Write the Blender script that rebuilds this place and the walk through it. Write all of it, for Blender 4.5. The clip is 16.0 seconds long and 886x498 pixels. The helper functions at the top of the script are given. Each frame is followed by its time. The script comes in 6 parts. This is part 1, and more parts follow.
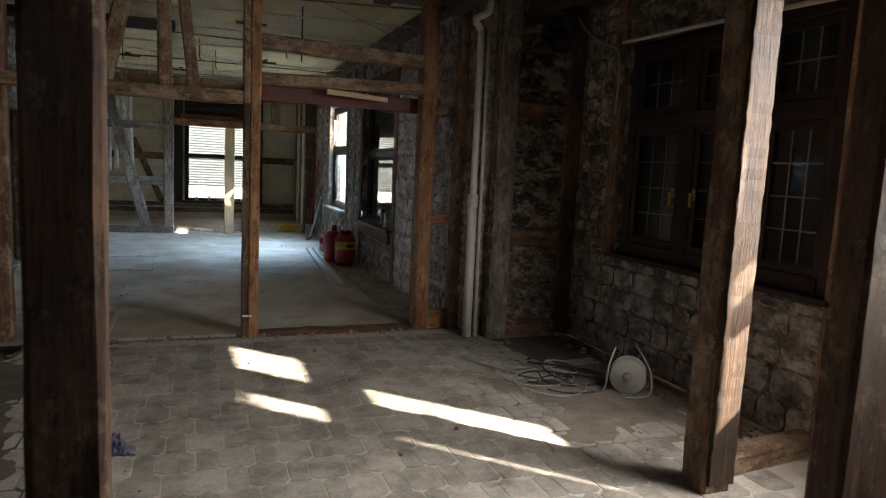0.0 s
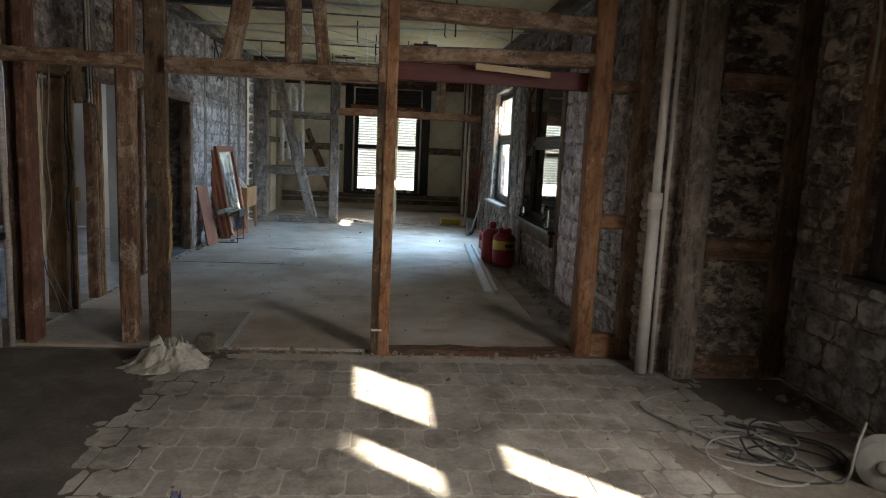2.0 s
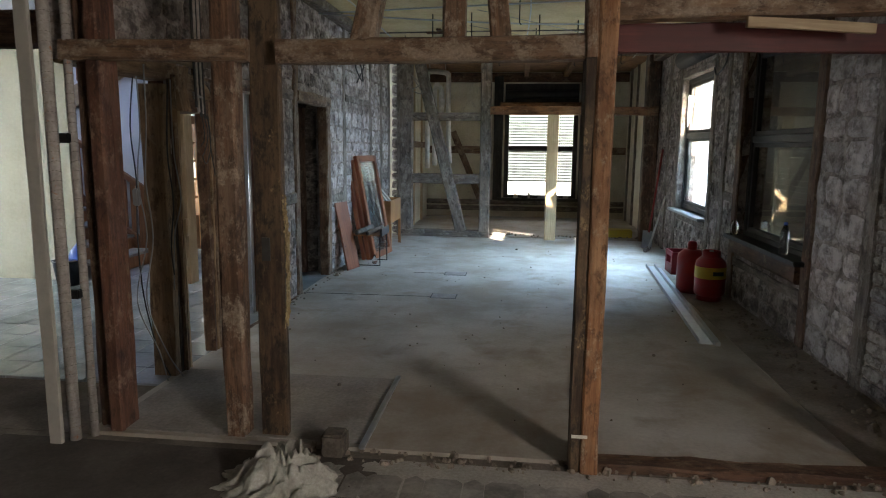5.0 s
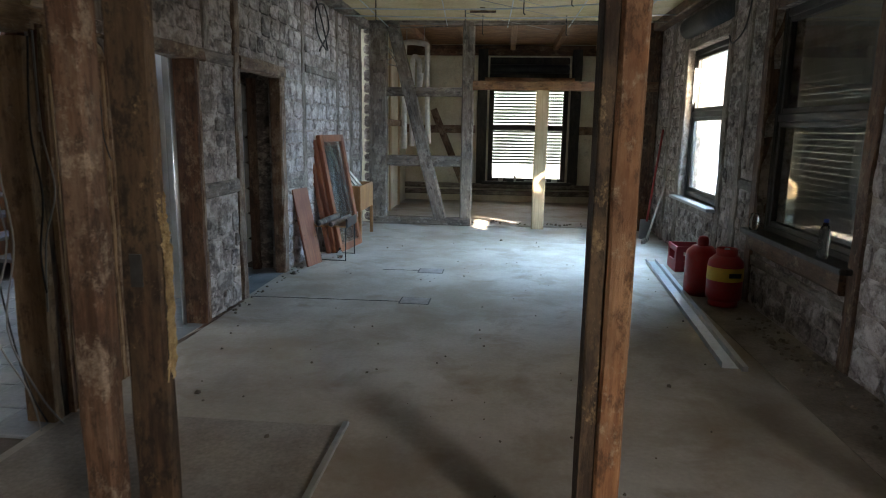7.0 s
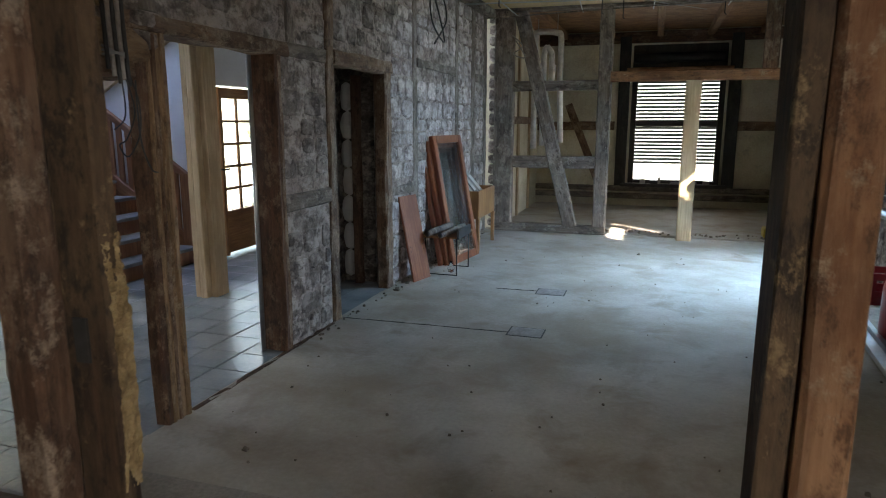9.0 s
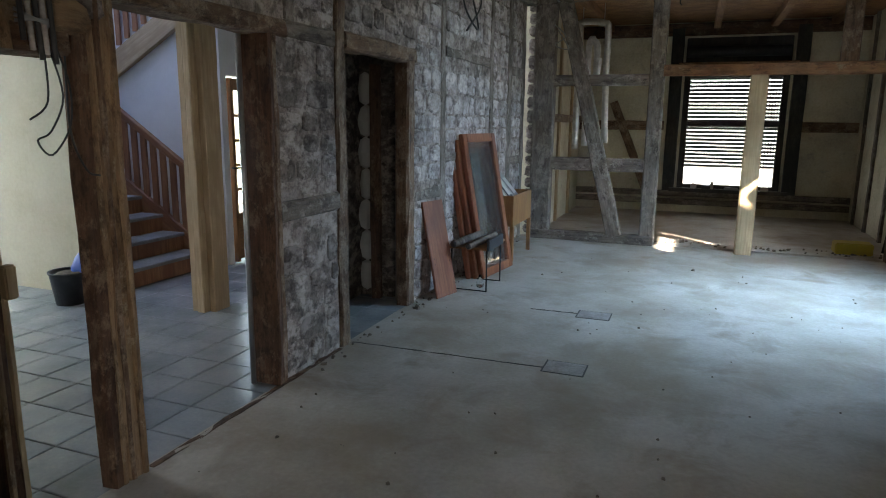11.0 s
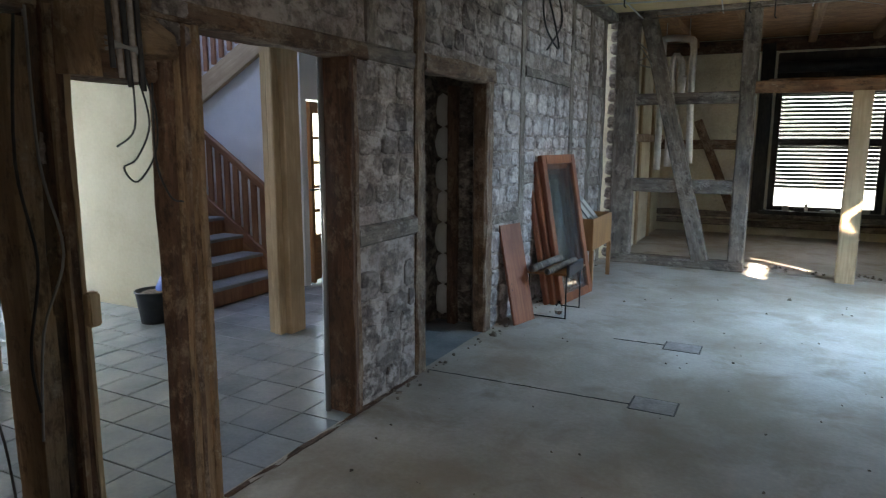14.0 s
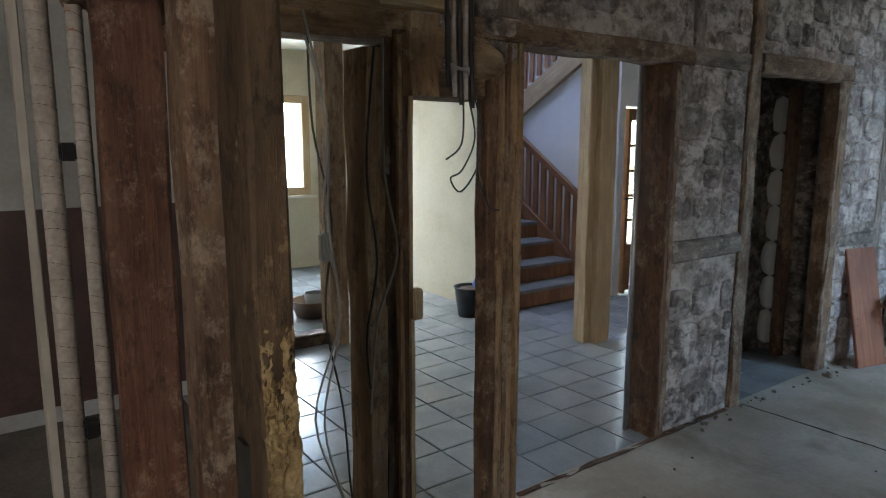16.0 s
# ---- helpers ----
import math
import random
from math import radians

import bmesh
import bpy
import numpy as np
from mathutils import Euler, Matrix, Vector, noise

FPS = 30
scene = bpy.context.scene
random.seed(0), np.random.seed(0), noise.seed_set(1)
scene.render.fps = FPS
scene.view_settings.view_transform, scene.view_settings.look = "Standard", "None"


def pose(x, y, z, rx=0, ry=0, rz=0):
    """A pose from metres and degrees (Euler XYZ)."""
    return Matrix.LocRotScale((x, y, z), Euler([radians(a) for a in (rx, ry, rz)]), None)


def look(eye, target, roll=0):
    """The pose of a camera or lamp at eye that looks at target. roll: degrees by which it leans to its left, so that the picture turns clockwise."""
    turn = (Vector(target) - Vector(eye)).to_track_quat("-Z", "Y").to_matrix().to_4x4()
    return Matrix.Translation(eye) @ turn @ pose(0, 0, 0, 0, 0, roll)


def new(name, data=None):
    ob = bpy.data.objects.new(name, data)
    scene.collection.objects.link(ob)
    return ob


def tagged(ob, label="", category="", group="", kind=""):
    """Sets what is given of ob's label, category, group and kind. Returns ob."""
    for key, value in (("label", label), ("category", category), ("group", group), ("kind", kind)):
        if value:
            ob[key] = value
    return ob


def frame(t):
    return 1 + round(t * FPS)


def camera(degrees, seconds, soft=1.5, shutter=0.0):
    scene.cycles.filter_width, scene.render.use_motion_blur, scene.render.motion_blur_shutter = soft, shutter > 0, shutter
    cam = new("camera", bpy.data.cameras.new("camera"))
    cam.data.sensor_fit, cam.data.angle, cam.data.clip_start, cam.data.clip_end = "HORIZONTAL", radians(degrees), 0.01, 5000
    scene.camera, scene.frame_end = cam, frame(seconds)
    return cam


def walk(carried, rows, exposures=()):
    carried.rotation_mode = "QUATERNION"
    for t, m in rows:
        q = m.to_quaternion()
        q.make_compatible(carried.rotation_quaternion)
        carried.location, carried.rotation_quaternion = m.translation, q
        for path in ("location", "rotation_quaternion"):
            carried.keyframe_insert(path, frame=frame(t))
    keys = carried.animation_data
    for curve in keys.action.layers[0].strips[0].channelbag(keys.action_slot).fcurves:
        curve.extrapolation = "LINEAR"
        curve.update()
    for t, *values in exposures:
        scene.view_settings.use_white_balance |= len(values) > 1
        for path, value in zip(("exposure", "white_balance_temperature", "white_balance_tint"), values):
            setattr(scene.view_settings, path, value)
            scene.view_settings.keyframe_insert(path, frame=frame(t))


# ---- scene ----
cam = camera(67.9, 16.0, soft=1.0, shutter=0.4)
PATH = [
    (0, (-0.025, 0.012, 1.484), (0.672, 1.872, 1.245), 2.7),
    (0.5, (0.064, 0.296, 1.488), (0.779, 2.148, 1.249), 3.2),
    (1, (0.137, 0.484, 1.478), (0.888, 2.321, 1.232), 3.1),
    (1.5, (0.287, 0.785, 1.488), (0.657, 2.731, 1.209), 2.4),
    (2, (0.371, 0.997, 1.487), (0.561, 2.966, 1.197), 2.7),
    (2.5, (0.343, 1.317, 1.499), (0.546, 3.285, 1.207), 4.1),
    (3, (0.292, 1.57, 1.51), (0.408, 3.543, 1.205), 3.9),
    (3.5, (0.27, 1.934, 1.487), (0.156, 3.907, 1.18), 0.7),
    (4, (0.216, 2.193, 1.504), (-0.026, 4.154, 1.197), 0.6),
    (4.5, (0.083, 2.449, 1.516), (-0.134, 4.417, 1.233), 1.1),
    (4.7, (0.052, 2.525, 1.54), (-0.173, 4.491, 1.25), 0.7),
    (6.8, (0.047, 3.582, 1.564), (-0.211, 5.532, 1.201), 0.9),
    (7, (0.056, 3.691, 1.541), (-0.129, 5.649, 1.176), 0.9),
    (7.5, (0.067, 3.986, 1.556), (-0.209, 5.932, 1.183), 0.5),
    (8, (0.137, 4.168, 1.583), (-0.343, 6.074, 1.209), -0.2),
    (10.3, (0.094, 5.154, 1.554), (-0.566, 7.003, 1.168), 0.4),
    (10.5, (0.07, 5.206, 1.553), (-0.613, 7.046, 1.166), 0.6),
    (11, (-0.035, 5.36, 1.552), (-0.736, 7.193, 1.168), 0.6),
    (11.5, (-0.091, 5.44, 1.557), (-0.752, 7.287, 1.168), 1.2),
    (12, (-0.107, 5.466, 1.557), (-0.801, 7.302, 1.173), 1.2),
    (12.5, (-0.105, 5.475, 1.556), (-0.828, 7.3, 1.175), 1.2),
    (13, (-0.118, 5.477, 1.558), (-0.855, 7.299, 1.186), 0.7),
    (13.5, (-0.133, 5.473, 1.56), (-0.947, 7.266, 1.208), 0.2),
    (14, (-0.146, 5.478, 1.567), (-1.047, 7.233, 1.239), 0.2),
    (14.5, (-0.138, 5.533, 1.577), (-1.209, 7.205, 1.336), -0.2),
    (15, (-0.106, 5.589, 1.575), (-1.562, 6.929, 1.289), 0.3),
    (15.5, (-0.137, 5.558, 1.584), (-1.777, 6.668, 1.304), -0.3),
    (16, (-0.158, 5.514, 1.596), (-1.757, 6.673, 1.281), -0.0),
]
walk(cam, [(t, look(eye, target, roll)) for t, eye, target, roll in PATH], exposures=[(0, 3.15), (0.5, 3.25), (1, 3.4), (3, 3.42), (7.5, 3.48), (10.5, 3.2), (13.6, 3.2), (14.4, 3.36), (15, 3.45), (16, 3.45)])

# ---- world, sun, window and fill lamps, exposure ----
SUN_DIR = Vector((-0.71, 0.70, -0.598)).normalized()
world = bpy.data.worlds.new("sky_world")
scene.world = world
world.use_nodes = True
wn, wl = world.node_tree.nodes, world.node_tree.links
wn.clear()
sky = wn.new("ShaderNodeTexSky")
sky.sky_type, sky.sun_disc = "NISHITA", False
sky.sun_elevation, sky.sun_rotation = radians(31), radians(135)
bg = wn.new("ShaderNodeBackground")
bg.inputs["Strength"].default_value = 0.07
wo = wn.new("ShaderNodeOutputWorld")
wl.new(sky.outputs["Color"], bg.inputs["Color"])
wl.new(bg.outputs["Background"], wo.inputs["Surface"])

sun = new("sun", bpy.data.lights.new("sun", "SUN"))
sun.data.energy, sun.data.angle, sun.data.color = 5.0, radians(0.9), (1.0, 0.9, 0.74)
sun.matrix_world = look((0, 0, 8), Vector((0, 0, 8)) + SUN_DIR)


def area_lamp(name, place, target, width, height, watts, colour):
    lamp = new(name, bpy.data.lights.new(name, "AREA"))
    lamp.data.shape, lamp.data.size, lamp.data.size_y = "RECTANGLE", width, height
    lamp.data.energy, lamp.data.color = watts, colour
    lamp.matrix_world = look(place, target)
    return lamp


hall_light = area_lamp("daylight_hall_window", (2.47, 11.73, 1.60), (1.15, 11.75, 0.30), 1.40, 1.70, 16.5, (0.41, 0.675, 1.0))
hall_light.data.spread = radians(112)
# Added fill lamp out of view; stands in for sun bounced round the front room.
front_fill = area_lamp("daylight_front_window", (3.36, 1.85, 1.75), (0.7, 3.1, 0.55), 1.5, 1.45, 17, (1.0, 0.96, 0.91))
front_fill.data.spread = radians(116)
area_lamp("daylight_far_window", (0.45, 17.95, 1.45), (0.45, 10.0, 1.45), 1.8, 2.2, 5.5, (1.0, 0.96, 0.88))
# Added blue fill under the closed stairwell ceiling; no window is built there.
area_lamp("daylight_stairwell", (-6.0, 10.2, 4.3), (-6.0, 10.3, 0.0), 1.6, 1.0, 4.5, (0.42, 0.56, 1.0))
side_light = area_lamp("daylight_side_room", (-7.95, 8.3, 1.7), (-6.3, 8.2, 0.5), 1.6, 1.3, 2.8, (0.42, 0.69, 1.0))
side_light.data.spread = radians(125)
area_lamp("daylight_back_door", (-4.80, 11.53, 1.2), (-3.0, 11.0, 0.8), 0.8, 1.6, 1.0, (1.0, 0.95, 0.78))

# ---- materials ----


def principled(name):
    m = bpy.data.materials.new(name)
    m.use_nodes = True
    nt = m.node_tree
    return m, nt, nt.nodes["Principled BSDF"]


def coords(nt, scale=(1, 1, 1), local=False, shift=False):
    n = nt.nodes
    if local:
        src = n.new("ShaderNodeTexCoord").outputs["Object"]
    else:
        src = n.new("ShaderNodeNewGeometry").outputs["Position"]
    if shift:
        info, add = n.new("ShaderNodeObjectInfo"), n.new("ShaderNodeVectorMath")
        mul = n.new("ShaderNodeMath")
        mul.operation, mul.inputs[1].default_value = "MULTIPLY", 37.0
        nt.links.new(info.outputs["Random"], mul.inputs[0])
        add.operation = "ADD"
        nt.links.new(src, add.inputs[0])
        nt.links.new(mul.outputs[0], add.inputs[1])
        src = add.outputs[0]
    mp = n.new("ShaderNodeMapping")
    mp.inputs["Scale"].default_value = scale
    nt.links.new(src, mp.inputs["Vector"])
    return mp.outputs["Vector"]


def noise_tex(nt, vec, scale, detail=6.0, rough=0.6, distort=0.0):
    t = nt.nodes.new("ShaderNodeTexNoise")
    t.inputs["Scale"].default_value, t.inputs["Detail"].default_value = scale, detail
    t.inputs["Roughness"].default_value, t.inputs["Distortion"].default_value = rough, distort
    nt.links.new(vec, t.inputs["Vector"])
    return t.outputs["Fac"]


def ramp(nt, fac, stops):
    r = nt.nodes.new("ShaderNodeValToRGB")
    els = r.color_ramp.elements
    els[0].position, els[0].color = stops[0][0], (*stops[0][1], 1)
    els[1].position, els[1].color = stops[-1][0], (*stops[-1][1], 1)
    for p, c in stops[1:-1]:
        e = els.new(p)
        e.color = (*c, 1)
    nt.links.new(fac, r.inputs["Fac"])
    return r.outputs["Color"]


def mixc(nt, fac, a, b, mode="MIX"):
    m = nt.nodes.new("ShaderNodeMix")
    m.data_type, m.blend_type = "RGBA", mode
    for sock, v in ((m.inputs[0], fac), (m.inputs[6], a), (m.inputs[7], b)):
        if hasattr(v, "is_linked"):
            nt.links.new(v, sock)
        elif isinstance(v, (int, float)):
            sock.default_value = v
        else:
            sock.default_value = (*v, 1)
    return m.outputs[2]


def bump(nt, bs, height, strength, dist):
    b = nt.nodes.new("ShaderNodeBump")
    b.inputs["Strength"].default_value, b.inputs["Distance"].default_value = strength, dist
    nt.links.new(height, b.inputs["Height"])
    nt.links.new(b.outputs["Normal"], bs.inputs["Normal"])


def band(nt, fac, lo, hi):
    m = nt.nodes.new("ShaderNodeMapRange")
    m.inputs["From Min"].default_value, m.inputs["From Max"].default_value = lo, hi
    nt.links.new(fac, m.inputs["Value"])
    return m.outputs["Result"]


def wood(name, dark, mid, light, rough=0.75, dirt=None, dirt_amount=0.5, grain=1.0, relief=0.4):
    """Timber with its grain along the local z of each piece, stains, and smears of dirt or old plaster."""
    m, nt, bs = principled(name)
    v = coords(nt, (1, 1, 0.06), local=True, shift=True)
    g = noise_tex(nt, v, 45 * grain, 8, 0.65, 0.25)
    col = ramp(nt, g, [(0.30, dark), (0.5, mid), (0.72, light)])
    v2 = coords(nt, (1, 1, 0.5), local=True, shift=True)
    big = noise_tex(nt, v2, 4.5, 6, 0.62)
    col = mixc(nt, band(nt, big, 0.42, 0.60), col, mixc(nt, 0.72, col, dark))
    h = g
    if dirt:
        stain = noise_tex(nt, coords(nt, (1, 1, 0.45), local=True, shift=True), 15, 13, 0.80, 0.0)
        tone = noise_tex(nt, coords(nt, (1, 1, 0.3), local=True, shift=True), 5, 8, 0.72, 0.0)
        col = mixc(nt, band(nt, tone, 0.44, 0.62), col, mixc(nt, 0.4, col, tuple(0.5 * (a + b) for a, b in zip(light, dirt))))
        col = mixc(nt, band(nt, stain, 0.50, 0.60), col, mixc(nt, 0.78, col, tuple(c * 0.5 for c in dark)))
        d = noise_tex(nt, coords(nt, (1, 1, 0.7), local=True, shift=True), 8, 14, 0.80, 0.0)
        smear = band(nt, d, 0.66 - 0.25 * dirt_amount, 0.74 - 0.25 * dirt_amount)
        fine = noise_tex(nt, coords(nt, (1, 1, 1), local=True, shift=True), 70, 5, 0.6)
        col = mixc(nt, smear, col, mixc(nt, 0.74, col, ramp(nt, fine, [(0.3, tuple(c * 0.6 for c in dirt)), (0.7, tuple(min(1, c * 1.3) for c in dirt))])))
        h = mixc(nt, 0.55, g, d)
    nt.links.new(col, bs.inputs["Base Color"])
    bs.inputs["Roughness"].default_value = rough
    bump(nt, bs, h, min(1.0, relief * (2.0 if dirt else 1.0)), 0.014 if dirt else 0.006)
    return m


def rubblestone(name, dark, mid, light, pale, spread, scale=6.0):
    """Old masonry: blotches of soot, stone and lime at three sizes."""
    m, nt, bs = principled(name)
    v = coords(nt)
    a = noise_tex(nt, v, scale, 12, 0.74)
    f = noise_tex(nt, v, scale * 6, 9, 0.72)
    p = noise_tex(nt, coords(nt, (1, 1, 1.5)), scale * 1.15, 9, 0.68)
    black = noise_tex(nt, coords(nt, (1.1, 0.9, 1.2)), scale * 1.6, 9, 0.68)
    col = ramp(nt, a, [(0.36, dark), (0.48, mid), (0.62, light)])
    col = mixc(nt, band(nt, f, 0.48, 0.62), col, mixc(nt, 0.5, col, dark))
    col = mixc(nt, band(nt, p, 0.48, 0.585), col, mixc(nt, 0.66, col, pale))
    col = mixc(nt, band(nt, black, 0.54, 0.62), col, mixc(nt, 0.6, col, tuple(c * 0.6 for c in dark)))
    info, hsv, mr = nt.nodes.new("ShaderNodeObjectInfo"), nt.nodes.new("ShaderNodeHueSaturation"), nt.nodes.new("ShaderNodeMapRange")
    mr.inputs["To Min"].default_value, mr.inputs["To Max"].default_value = 1 - spread, 1 + spread
    nt.links.new(info.outputs["Random"], mr.inputs["Value"])
    nt.links.new(mr.outputs["Result"], hsv.inputs["Value"])
    nt.links.new(col, hsv.inputs["Color"])
    nt.links.new(hsv.outputs["Color"], bs.inputs["Base Color"])
    bs.inputs["Roughness"].default_value = 0.97
    bump(nt, bs, mixc(nt, 0.35, p, f), 0.9, 0.022)
    return m


def surface(name, stops, scale=3.0, fine=40.0, rough=0.9, relief=0.3, dist=0.01, spread=0.0, fine_mix=0.35, second=None, second_at=(0.55, 0.65), metallic=0.0, local=False, stretch=(1, 1, 1), shift=False):
    """Stone, plaster, concrete, metal: a wide variation, a fine one, and an optional second coat in patches."""
    m, nt, bs = principled(name)
    v = coords(nt, stretch, local, shift)
    a = noise_tex(nt, v, scale, 7, 0.62)
    f = noise_tex(nt, v, fine, 5, 0.6)
    col = ramp(nt, a, stops)
    col = mixc(nt, fine_mix, col, ramp(nt, f, [(0.3, (0.25, 0.25, 0.25)), (0.7, (0.78, 0.78, 0.78))]), "OVERLAY")
    if second:
        s = noise_tex(nt, v, scale * 2.3, 9, 0.66, 0.4)
        col = mixc(nt, band(nt, s, *second_at), col, second)
    if spread:
        info = nt.nodes.new("ShaderNodeObjectInfo")
        hsv = nt.nodes.new("ShaderNodeHueSaturation")
        mr = nt.nodes.new("ShaderNodeMapRange")
        mr.inputs["To Min"].default_value, mr.inputs["To Max"].default_value = 1 - spread, 1 + spread
        nt.links.new(info.outputs["Random"], mr.inputs["Value"])
        nt.links.new(mr.outputs["Result"], hsv.inputs["Value"])
        nt.links.new(col, hsv.inputs["Color"])
        col = hsv.outputs["Color"]
    nt.links.new(col, bs.inputs["Base Color"])
    bs.inputs["Roughness"].default_value, bs.inputs["Metallic"].default_value = rough, metallic
    h = mixc(nt, 0.5, a, f)
    bump(nt, bs, h, relief, dist)
    return m


def plain(name, colour, rough=0.5, metallic=0.0, wear=0.25):
    m, nt, bs = principled(name)
    n = noise_tex(nt, coords(nt, local=True, shift=True), 14, 6, 0.65)
    col = mixc(nt, band(nt, n, 0.45, 0.75), colour, tuple(c * (1 - wear) + 0.12 * wear for c in colour))
    nt.links.new(col, bs.inputs["Base Color"])
    nt.links.new(band(nt, n, -0.6 + rough, 1.6), bs.inputs["Roughness"])
    bs.inputs["Roughness"].default_value = rough
    for link in list(bs.inputs["Roughness"].links):
        nt.links.remove(link)
    bs.inputs["Metallic"].default_value = metallic
    return m


def glass(name, tint=(0.9, 0.95, 0.93), rough=0.02, clear=1.0):
    m, nt, bs = principled(name)
    bs.inputs["Base Color"].default_value = (*tint, 1)
    bs.inputs["Roughness"].default_value = rough
    bs.inputs["Transmission Weight"].default_value = clear
    bs.inputs["IOR"].default_value = 1.45
    return m


OAK = wood("old_oak", (0.075, 0.037, 0.019), (0.175, 0.095, 0.05), (0.28, 0.17, 0.098), dirt=(0.33, 0.25, 0.18), dirt_amount=0.68)
OAK_DARK = wood("dark_oak", (0.05, 0.022, 0.012), (0.12, 0.055, 0.029), (0.20, 0.105, 0.056), dirt=(0.27, 0.19, 0.12), dirt_amount=0.55)
OAK_WARM = wood("warm_oak", (0.13, 0.052, 0.022), (0.29, 0.13, 0.055), (0.40, 0.205, 0.095), dirt=(0.40, 0.30, 0.20), dirt_amount=0.42)
OAK_GREY = wood("grey_oak", (0.085, 0.062, 0.048), (0.19, 0.15, 0.12), (0.31, 0.255, 0.21), dirt=(0.37, 0.32, 0.275), dirt_amount=0.62)
OAK_RED = wood("red_stained_oak", (0.055, 0.020, 0.011), (0.135, 0.052, 0.028), (0.21, 0.090, 0.050), dirt=(0.27, 0.17, 0.115), dirt_amount=0.5)
OAK_PLANK = wood("stained_oak", (0.060, 0.028, 0.015), (0.165, 0.083, 0.045), (0.29, 0.165, 0.095), dirt=(0.38, 0.29, 0.21), dirt_amount=0.54)
# Charred timber; also stands in for the shaded face of the middle post.
OAK_CHAR_SHADE = wood("charred_shade_oak", (0.016, 0.009, 0.005), (0.060, 0.031, 0.017), (0.135, 0.075, 0.040), dirt=(0.36, 0.25, 0.13), dirt_amount=0.38)
OAK_TAN = wood("tan_oak", (0.15, 0.085, 0.042), (0.31, 0.195, 0.105), (0.44, 0.30, 0.17), dirt=(0.42, 0.34, 0.24), dirt_amount=0.45)
PINE = wood("new_pine", (0.34, 0.235, 0.13), (0.47, 0.345, 0.205), (0.58, 0.45, 0.29), rough=0.6, relief=0.15)
SPLIT = wood("split_pine", (0.014, 0.006, 0.0025), (0.055, 0.026, 0.010), (0.125, 0.063, 0.026), grain=1.6, relief=0.9)
BOARD = wood("ceiling_pine", (0.16, 0.075, 0.03), (0.30, 0.16, 0.07), (0.42, 0.25, 0.12), rough=0.7)
VENEER = wood("red_veneer", (0.16, 0.045, 0.02), (0.26, 0.085, 0.035), (0.34, 0.13, 0.055), rough=0.45, relief=0.08)
CABINET = wood("cabinet_wood", (0.20, 0.085, 0.03), (0.33, 0.155, 0.055), (0.43, 0.22, 0.09), rough=0.5, relief=0.08)
# Red-brown wood taken almost to black: the window's shade is in this colour.
WINDOW_SHADED = wood("shaded_window_brown", (0.010, 0.004, 0.003), (0.022, 0.007, 0.005), (0.036, 0.012, 0.008), rough=0.5, relief=0.15)
WINDOW_DARK = wood("window_dark", (0.010, 0.008, 0.007), (0.023, 0.017, 0.014), (0.052, 0.039, 0.032), rough=0.5, relief=0.2, dirt=(0.14, 0.12, 0.10), dirt_amount=0.12)
RED_PAINT_BOARD = wood("maroon_board", (0.060, 0.008, 0.006), (0.105, 0.014, 0.011), (0.15, 0.026, 0.019), rough=0.6, relief=0.1)
STAIR_WOOD = wood("stair_wood", (0.18, 0.075, 0.035), (0.30, 0.14, 0.065), (0.38, 0.2, 0.1), rough=0.5, relief=0.1)

STONE = rubblestone("tuff_stone", (0.060, 0.046, 0.039), (0.205, 0.165, 0.145), (0.37, 0.31, 0.275), (0.55, 0.475, 0.43), 0.26)
STONE_PALE = rubblestone("lime_dusted_tuff", (0.13, 0.098, 0.088), (0.36, 0.30, 0.275), (0.53, 0.465, 0.435), (0.68, 0.62, 0.59), 0.2, 5.0)
STONE_WARM = rubblestone("sooty_stone", (0.035, 0.027, 0.022), (0.14, 0.112, 0.094), (0.32, 0.27, 0.23), (0.64, 0.56, 0.47), 0.25, 5.0)
BRICK = rubblestone("whitewashed_brick", (0.11, 0.09, 0.08), (0.33, 0.29, 0.265), (0.50, 0.46, 0.43), (0.62, 0.58, 0.54), 0.25, 8.0)
MORTAR = rubblestone("old_mortar", (0.085, 0.064, 0.054), (0.27, 0.215, 0.186), (0.43, 0.36, 0.318), (0.58, 0.50, 0.45), 0.02)
STONE_LIMED = rubblestone("limewashed_stone", (0.06, 0.055, 0.052), (0.19, 0.175, 0.168), (0.36, 0.34, 0.33), (0.60, 0.57, 0.54), 0.15, 3.5)
MORTAR_DARK = rubblestone("dark_mortar", (0.035, 0.027, 0.022), (0.10, 0.08, 0.066), (0.22, 0.18, 0.15), (0.42, 0.36, 0.30), 0.02)
PLASTER = surface("cream_plaster", [(0.3, (0.52, 0.465, 0.34)), (0.5, (0.65, 0.595, 0.46)), (0.7, (0.73, 0.685, 0.55))], 2.2, 30, 0.92, 0.3, 0.01, second=(0.42, 0.38, 0.31), second_at=(0.60, 0.72))
BEIGE = surface("beige_wall_paint", [(0.3, (0.44, 0.395, 0.28)), (0.5, (0.52, 0.475, 0.355)), (0.7, (0.57, 0.53, 0.41))], 1.5, 30, 0.9, 0.12, 0.006, fine_mix=0.1)
WHITE = surface("white_wall_paint", [(0.3, (0.70, 0.70, 0.70)), (0.6, (0.80, 0.80, 0.80))], 1.6, 30, 0.9, 0.1, 0.005, fine_mix=0.08)
CEIL = surface("tan_ceiling_plaster", [(0.3, (0.46, 0.36, 0.20)), (0.5, (0.58, 0.465, 0.27)), (0.7, (0.64, 0.53, 0.34))], 2.0, 30, 0.92, 0.3, 0.01, fine_mix=0.2)
